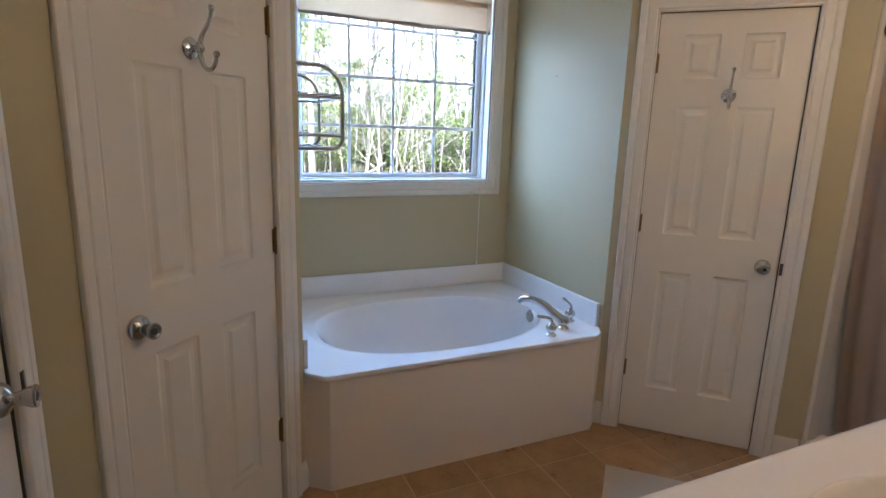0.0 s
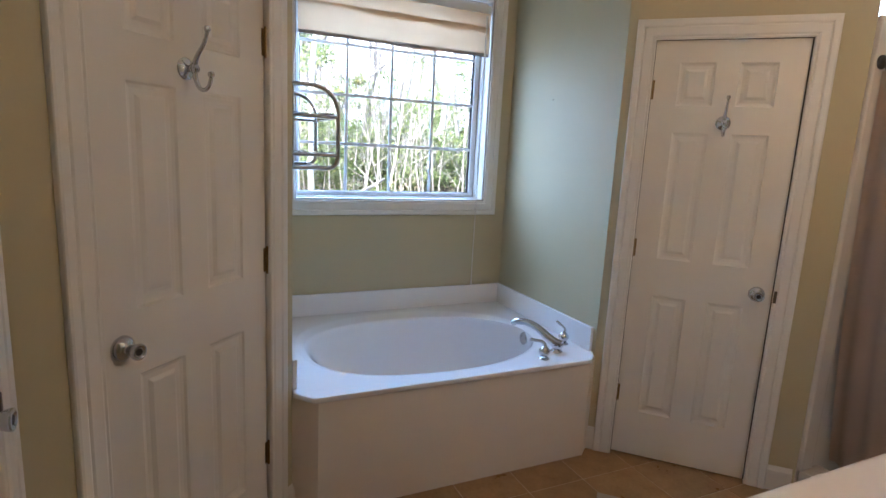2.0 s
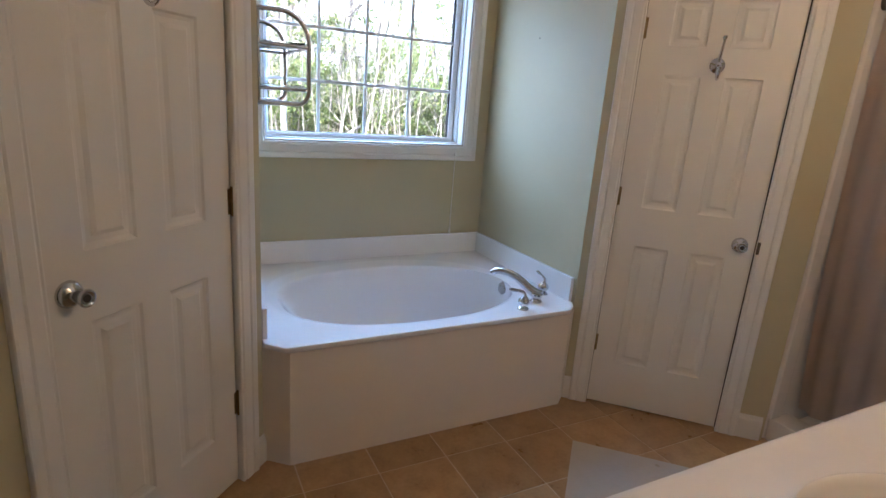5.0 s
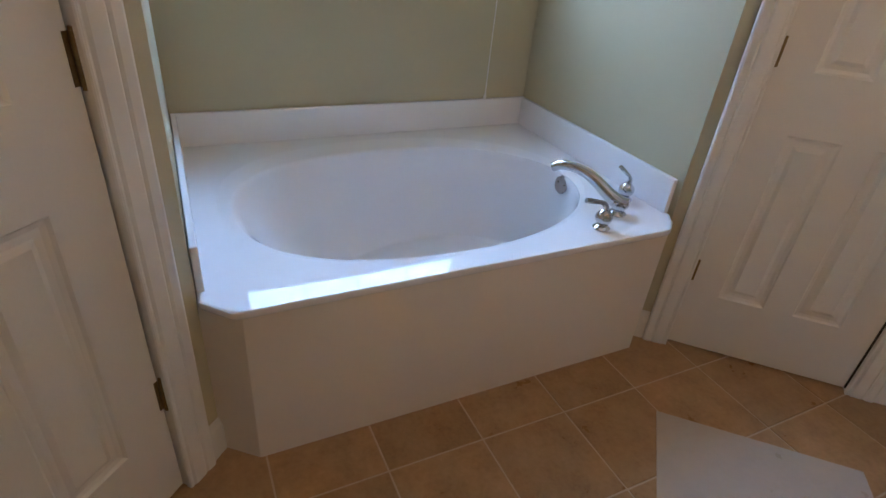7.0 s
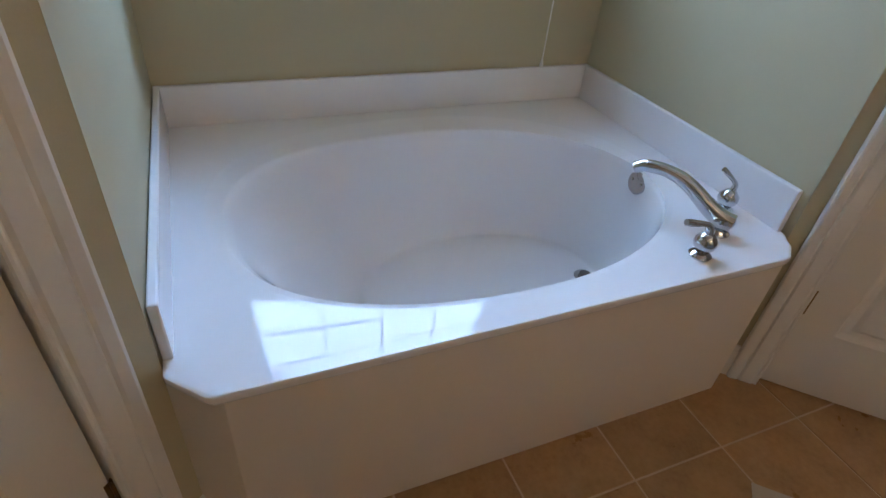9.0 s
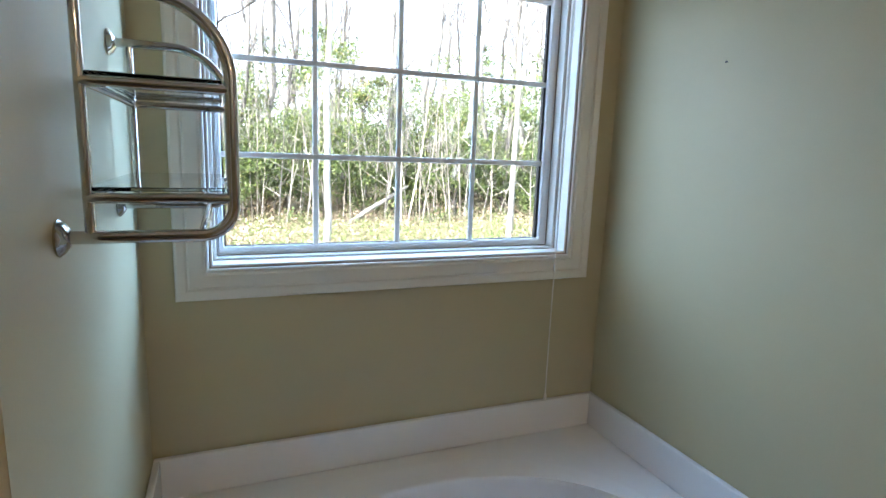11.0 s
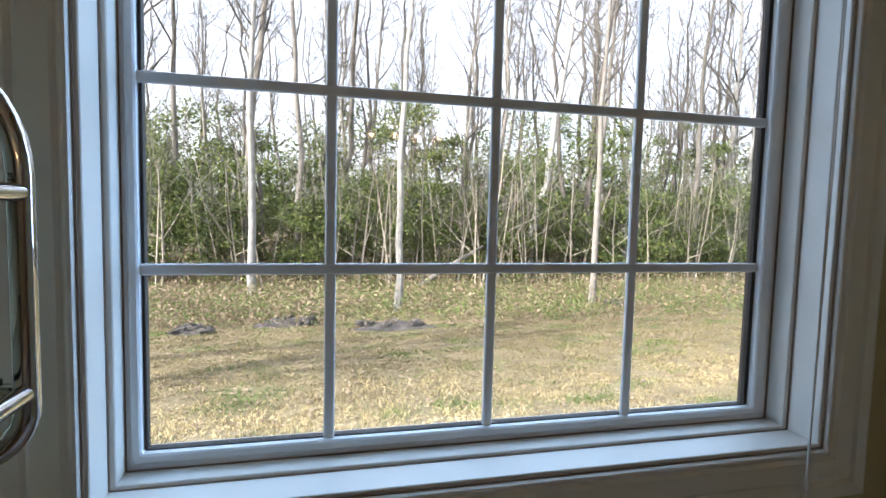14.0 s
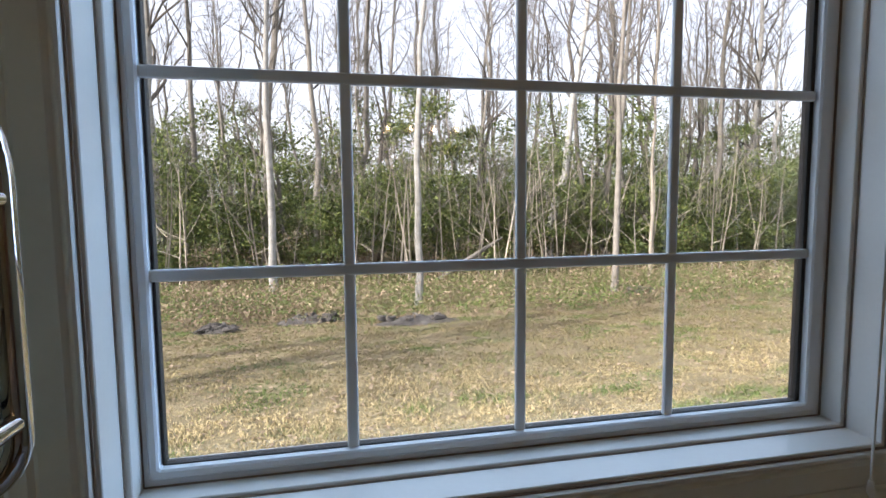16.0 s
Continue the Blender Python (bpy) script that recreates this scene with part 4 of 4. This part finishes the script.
def random_axes(rng, n, size0, size1, ratio=0.6, flat=0.0):
    d = rng.normal(size=(n, 3))
    d[:, 2] *= 1 - flat
    d /= np.linalg.norm(d, axis=1)[:, None]
    e = np.cross(d, rng.normal(size=(n, 3)) * (1 - flat) + np.array([0, 0, flat]))
    e /= np.linalg.norm(e, axis=1)[:, None] + 1e-9
    s = rng.uniform(size0, size1, n)[:, None]
    return d * s, e * s * ratio


def grow(bm, rnd, start, direction, length, radius, depth, tips, gravity=0.0, sides=6, wander=0.36):
    """A limb that wanders, tapers and forks."""
    p, d = Vector(start), Vector(direction).normalized()
    steps = max(3, int(length / 0.45)) if depth < 2 else 4
    pts, rad = [p.copy()], [radius]
    for i in range(steps):
        d = (d + Vector((rnd.gauss(0, wander), rnd.gauss(0, wander), rnd.gauss(0.06, wander * 0.6))) * 0.5).normalized()
        p = p + d * (length / steps)
        pts.append(p.copy())
        rad.append(radius * (1 - 0.75 * (i + 1) / steps) + 0.002)
        tips.append(p.copy())
    add_tube(bm, pts, rad, sides if depth == 0 else (5 if depth == 1 else 3), caps=False)
    if depth >= 3:
        return
    kids = {0: 9, 1: 5, 2: 3}[depth]
    for k in range(kids):
        f = rnd.uniform(0.35 if depth == 0 else 0.2, 0.98)
        i = min(int(f * steps), steps - 1)
        q = pts[i].lerp(pts[i + 1], f * steps - i)
        side = Vector((rnd.gauss(0, 1), rnd.gauss(0, 1), rnd.uniform(-0.3, 1.0))).normalized()
        grow(bm, rnd, q, (d * 0.5 + side).normalized(), length * rnd.uniform(0.28, 0.55), rad[i] * rnd.uniform(0.35, 0.6), depth + 1, tips, gravity, sides, wander * 1.3)


def bare_tree(seed, x, y, height, radius, lean=(0, 0), label="", first=0.45, trunk_mat=None, wander=0.07):
    """A slender leafless tree: tapered trunk, limbs and twigs."""
    rnd = random.Random(seed)
    t = thing("tree", label or "slender leafless tree with pale bark at the wood's edge", "tree", "trees of the wood", m=Matrix.Translation((x, y, ground_z(x, y) - 0.05)))
    bm = bmesh.new()
    pts, rad = [], []
    n = 14
    off = Vector((0, 0, 0))
    for i in range(n + 1):
        f = i / n
        off += Vector((rnd.gauss(0, wander), rnd.gauss(0, wander), 0)) * (height / n)
        pts.append(Vector((lean[0] * f * height, lean[1] * f * height, f * height)) + off)
        rad.append(radius * (1.25 if i == 0 else 1.0) * (1 - 0.82 * f) + 0.006)
    add_tube(bm, pts, rad, 9, caps=False)
    part("trunk", bm, trunk_mat or M_BARK, t, smooth=True)
    bm = bmesh.new()
    tips = []
    for k in range(15):
        f = rnd.uniform(first, 0.97)
        i = min(int(f * n), n - 1)
        q = pts[i].lerp(pts[i + 1], f * n - i)
        a = rnd.uniform(0, 6.28)
        side = Vector((math.cos(a), math.sin(a), rnd.uniform(0.7, 2.6))).normalized()
        grow(bm, rnd, q, side, height * rnd.uniform(0.14, 0.28), rad[i] * rnd.uniform(0.3, 0.5), 1, tips)
    tagged(part("crown", bm, M_TWIG, t, "bare branching limbs and twigs"), kind="stuff")
    return t


def sapling(seed, x, y, height, label="thin pale sapling stem leaning in the undergrowth"):
    rnd = random.Random(seed)
    t = thing("sapling", label, "sapling", "saplings", m=Matrix.Translation((x, y, ground_z(x, y) - 0.03)))
    bm = bmesh.new()
    tips = []
    grow(bm, rnd, (0, 0, 0), (rnd.gauss(0, 0.07), rnd.gauss(0, 0.07), 1), height, rnd.uniform(0.018, 0.040), 2, tips, wander=0.09)
    part("stem", bm, M_STEM, t)
    bm = bmesh.new()
    for p in tips[1::2]:
        grow(bm, rnd, p, (rnd.gauss(0, 0.8), rnd.gauss(0, 0.8), 1.1), height * 0.25, 0.009, 2, [], wander=0.3)
    tagged(part("twigs", bm, M_TWIG, t), kind="stuff")
    return t


# the trunks that stand clear of the wood
bare_tree(11, 1.22, 12.70, 13.0, 0.090, (0.012, 0.0), "tall slim tree with a pale trunk beside the ash heap", 0.5, wander=0.045)
bare_tree(12, -2.66, 16.80, 15.0, 0.125, (0.0, 0.0), "tall straight tree with a pale trunk at the wood's edge", 0.42, wander=0.03)
bare_tree(13, 7.17, 13.60, 13.5, 0.092, (0.01, 0.0), "slim tree with a grey trunk on the lawn's edge", 0.35, M_GREYBARK, wander=0.045)
bare_tree(14, 10.45, 17.0, 11.0, 0.070, (0.03, 0.0), "thin pale tree leaning a little", 0.3, M_STEM, wander=0.05)
bare_tree(15, 7.70, 20.0, 13.5, 0.19, (0.10, 0.0), "tree with a slanting forked trunk in the wood", 0.4)
bare_tree(16, 20.6, 23.0, 15.5, 0.23, (-0.02, 0.0), "stout grey tree with heavy limbs", 0.3)
bare_tree(17, 21.6, 23.6, 14.0, 0.14, (0.01, 0.0), "", 0.35)
bare_tree(18, -7.15, 21.0, 15.5, 0.25, (0.02, 0.0), "tree with a mottled trunk and heavy limbs", 0.35)
rt = random.Random(5)
proto = [bare_tree(100 + k, -4 + 5.2 * k, 21.5 + 1.7 * (k % 3), 12 + 1.3 * (k % 4), 0.085 + 0.024 * (k % 4), (rt.uniform(-0.05, 0.05), 0), "", 0.35, M_GREYBARK if k % 3 == 0 else M_TWIG, 0.13) for k in range(7)]
for k in range(120):
    y = rt.uniform(20.0, 44)
    x = rt.uniform(-0.42 * y - 1, 1.12 * y + 2)
    s = rt.uniform(0.8, 1.25)
    src = proto[k % 7]
    c = copy_thing(src, Matrix.Translation((x, y, ground_z(x, y) - 0.05)) @ pose(0, 0, 0, rt.uniform(-3, 3), rt.uniform(-4, 4), rt.uniform(0, 360)))
    c.scale = (s * 0.9, s * 0.9, s)
# trees beyond the lawn's western edge, whose long shadows cross the grass
for k in range(6):
    x, y = -19.0 + 1.5 * k, 1.2 + rt.uniform(0.0, 5.0)
    copy_thing(proto[k], Matrix.Translation((x, y, ground_z(x, y) - 0.05)) @ pose(0, 0, 0, 0, 0, rt.uniform(0, 360)))
saps = [sapling(300 + k, -3 + 3.0 * k, 18.6 + 0.5 * (k % 4), rt.uniform(2.8, 5.4)) for k in range(8)]
for k in range(150):
    y = rt.uniform(17.6, 21.5)
    x = rt.uniform(-0.42 * y - 0.5, 1.1 * y + 1)
    c = copy_thing(saps[k % 8], Matrix.Translation((x, y, ground_z(x, y) - 0.03)) @ pose(0, 0, 0, rt.uniform(-5, 5), rt.uniform(-5, 5), rt.uniform(0, 360)))

# evergreen undergrowth: clumped leaves in one uncountable mass
rng = np.random.default_rng(7)


def thicket(name, seed, count, y0, y1, h0, h1, size0, size1, mat, label, blob=0.5, per=170):
    g = np.random.default_rng(seed)
    cs, axs, ays = [], [], []
    for k in range(count):
        y = g.uniform(y0, y1)
        x = g.uniform(-0.45 * y - 2, 1.15 * y + 3)
        hill = 0.65 + 0.5 * noise.noise((x * 0.22, y * 0.2, seed))
        top = h0 + (h1 - h0) * g.uniform(0, 1) * hill
        z = ground_z(x, y) + g.uniform(0.05, 1.0) ** 0.8 * top
        r = g.uniform(0.5, 1.2) * blob
        pts = g.normal(size=(per, 3)) * np.array([r, r, r * 0.55]) + np.array([x, y, z])
        pts = pts[pts[:, 2] > ground_z(x, y) + 0.02]
        a, b = random_axes(g, len(pts), size0, size1, 0.8, 0.25)
        cs.append(pts), axs.append(a), ays.append(b)
    return quads(name, mat, np.concatenate(cs), np.concatenate(axs), np.concatenate(ays), "stuff", label, "undergrowth")


thicket("undergrowth", 21, 860, 18.6, 24.5, 1.8, 8.8, 0.036, 0.085, M_LEAF, "dense evergreen shrubs under the bare trees", 0.40, 330)
thicket("undergrowth_far", 22, 560, 24.5, 40.0, 3.0, 10.5, 0.07, 0.15, M_LEAF, "deep evergreen undergrowth farther in the wood", 0.85, 180)
thicket("brown_brush", 23, 110, 18.4, 23.0, 0.4, 2.4, 0.025, 0.06, M_DRYLEAF, "dry brown brush along the wood's edge", 0.45, 150)
thicket("low_weeds", 24, 700, 11.0, 19.5, 0.01, 0.16, 0.018, 0.045, M_GREEN, "low green weeds along the wood's edge", 0.42, 130)
thicket("leaf_litter", 26, 620, 10.8, 20.0, 0.01, 0.04, 0.022, 0.055, M_DRYLEAF, "brown leaf litter along the wood's edge", 0.6, 130)
thicket("bare_brush", 25, 120, 38.0, 55.0, 4.0, 13.0, 0.03, 0.11, M_DRYLEAF, "hazy brown brush of the distant wood", 1.5, 120)

# lawn blades, denser close to the house
n = 460000
yy = 2.2 + 17.0 * rng.random(n) ** 1.35
xx = rng.uniform(-0.5, 1.12, n) * (yy + 1.5) - 1.0
zz = np.array([ground_z(a, b) for a, b in zip(xx, yy)])
tall = rng.uniform(0.010, 0.028, n) * (1 + (yy > 12) * 1.2)
lean = rng.normal(0, 0.8, (n, 2)) * tall[:, None]
cen = np.stack([xx, yy, zz + tall * 0.4], 1)
up = np.stack([lean[:, 0], lean[:, 1], tall], 1)
sideways = rng.normal(size=(n, 3)) * np.array([1, 1, 0.1])
sideways /= np.linalg.norm(sideways, axis=1)[:, None]
clump = np.array([noise.noise((a * 2.2, b * 2.2, 5.0)) + 0.6 * noise.noise((a * 6.0, b * 6.0, 2.0)) + 0.9 * noise.noise((a * 17.0, b * 17.0, 6.0)) for a, b in zip(xx, yy)])
tall *= np.clip(1.0 + 0.7 * clump, 0.4, 1.35)
cen[:, 2] = zz + tall * 0.4
up = np.stack([lean[:, 0], lean[:, 1], tall], 1)
green = np.array([0.75 * noise.noise((a * 0.9, b * 1.7, 9.0)) for a, b in zip(xx, yy)]) + np.clip(yy - 8.5, 0, 5) * 0.05 + rng.normal(0, 0.14, n)
wide = sideways * (0.0042 + 0.0009 * yy)[:, None]
keep = (yy < 11.2 + rng.normal(0, 0.6, n)) | (rng.random(n) < 0.14) | (green > 0.42)
keep &= clump + rng.normal(0, 0.35, n) > -0.35
# blades in the mid-lawn band take the darker colour, as a painted shadow
drift = np.array([noise.noise((a * 0.16, b * 0.55, 4.0)) for a, b in zip(xx, yy)])
shadowed = np.clip((yy - 6.3 + 1.6 * drift) / 1.2, 0, 1) * np.clip((12.4 - yy) / 1.5, 0, 1) + rng.normal(0, 0.28, n) > 0.55
for nm, mat, sel, lab in (("grass", M_GRASS, (green <= 0.22) & keep & ~shadowed, "dry straw-coloured winter grass"), ("worn_grass", M_SHADOW_GRASS, (green <= 0.22) & keep & shadowed, "winter grass coloured darker in a band as if in tree shadow"), ("green_grass", M_GREEN, (green > 0.22) & keep, "patches of green grass in the lawn")):
    quads(nm, mat, cen[sel], up[sel], wide[sel], "stuff", lab, "grass")
n = 60000
yy = 3.0 + 16.5 * rng.random(n) ** 0.42
xx = rng.uniform(-0.5, 1.12, n) * (yy + 1.5) - 1.0
a, b = random_axes(rng, n, 0.018, 0.05, 0.8, 0.85)
quads("fallen_leaves", M_DRYLEAF, np.stack([xx, yy, [ground_z(p, q) + 0.025 for p, q in zip(xx, yy)]], 1), a, b, "stuff", "scattered fallen leaves on the lawn", "leaves")


def ash_heap(x, y, rx, ry, seed, label):
    """A burnt patch: low mound with charred lumps on it."""
    rnd = random.Random(seed)
    t = thing("ash_heap", label, "ash heap", "burnt heaps", m=Matrix.Translation((x, y, ground_z(x, y))))
    bm = bmesh.new()
    rows = []
    for j in range(9):
        r = j / 8
        rows.append([bm.verts.new((rx * r * math.cos(a) * (1 + 0.15 * math.sin(3 * a + seed)), ry * r * math.sin(a), 0.105 * (1 - r * r) + 0.03 * rnd.random() - 0.02 * r)) for a in [2 * math.pi * k / 24 for k in range(24)]])
    for p, q in zip(rows, rows[1:]):
        for k in range(24):
            bm.faces.new((p[k], q[k], q[(k + 1) % 24], p[(k + 1) % 24]))
    bmesh.ops.remove_doubles(bm, verts=bm.verts[:], dist=0.001)
    part("ash_mound", bm, M_ASH, t, smooth=True)
    for k in range(14):
        bm = bmesh.new()
        bmesh.ops.create_icosphere(bm, subdivisions=2, radius=1.0)
        sx, sy, sz = rnd.uniform(0.06, 0.20), rnd.uniform(0.04, 0.08), rnd.uniform(0.03, 0.09)
        for v in bm.verts:
            f = 1 + 0.35 * noise.noise(v.co * 1.7 + Vector((k * 7.1 + seed, 0, 0)))
            v.co = Vector((v.co.x * sx, v.co.y * sy, v.co.z * sz)) * f
        px, py = rnd.uniform(-0.75, 0.75) * rx, rnd.uniform(-0.6, 0.6) * ry
        bmesh.ops.transform(bm, matrix=Matrix.Translation((px, py, 0.095)) @ pose(0, 0, 0, 0, rnd.uniform(-20, 20), rnd.uniform(0, 180)), verts=bm.verts[:])
        part("charred_lump", bm, M_ASH, t)
    return t


ash_heap(0.78, 10.35, 0.95, 0.50, 3, "grey ash heap with charred wood on the lawn")
ash_heap(-1.50, 11.10, 0.75, 0.40, 8, "small burnt patch with blackened wood")
ash_heap(-3.20, 10.50, 0.45, 0.28, 12, "low heap of grey ash")
ash_heap(7.65, 13.20, 0.55, 0.35, 15, "heap of dark soil beside the slim tree")
fallen = thing("fallen_log", "pale fallen trunk leaning in the brush", "log", m=Matrix.Translation((3.3, 17.9, ground_z(3.3, 17.9))))
bm = bmesh.new()
add_tube(bm, [(-0.5, 0, 0.05), (0.3, 0.1, 0.55), (1.1, 0.2, 1.0), (1.9, 0.3, 1.45)], [0.10, 0.095, 0.08, 0.05], 10)
part("log_trunk", bm, M_GREYBARK, fallen, smooth=True)

# ---- floor tiles ----
PITCH = 0.3015
TILE_BM = bmesh.new()
h = PITCH / 2 - 0.0028
add_prism(TILE_BM, [(-h, -h), (h, -h), (h, h), (-h, h)], -0.0065, -0.0012)
top = [v for v in TILE_BM.verts if v.co.z > -0.002]
lid = [f for f in TILE_BM.faces if all(v in top for v in f.verts)][0]
got = bmesh.ops.inset_individual(TILE_BM, faces=[lid], thickness=0.002)
for v in lid.verts:
    v.co.z = 0.0
tile_mesh = bpy.data.meshes.new("tile")
TILE_BM.to_mesh(tile_mesh)
TILE_BM.free()
tile_mesh.materials.append(M_TILE)
for i in range(-8, 10):
    for j in range(-7, 3):
        x = -0.1995 - PITCH / 2 + PITCH * i - PITCH * 2
        y = -1.233 - PITCH / 2 + PITCH * (j - 0)
        if -2.5 < x < 0.85 and -4.4 < y < -0.75 and not (y < -3.1 and x > -1.2):
            t = new("tile", tile_mesh)
            t.parent = floor_ob
            t.location = (x, y, 0)
            t.rotation_euler = (0, 0, (i * 7 + j * 3) % 4 * math.pi / 2)
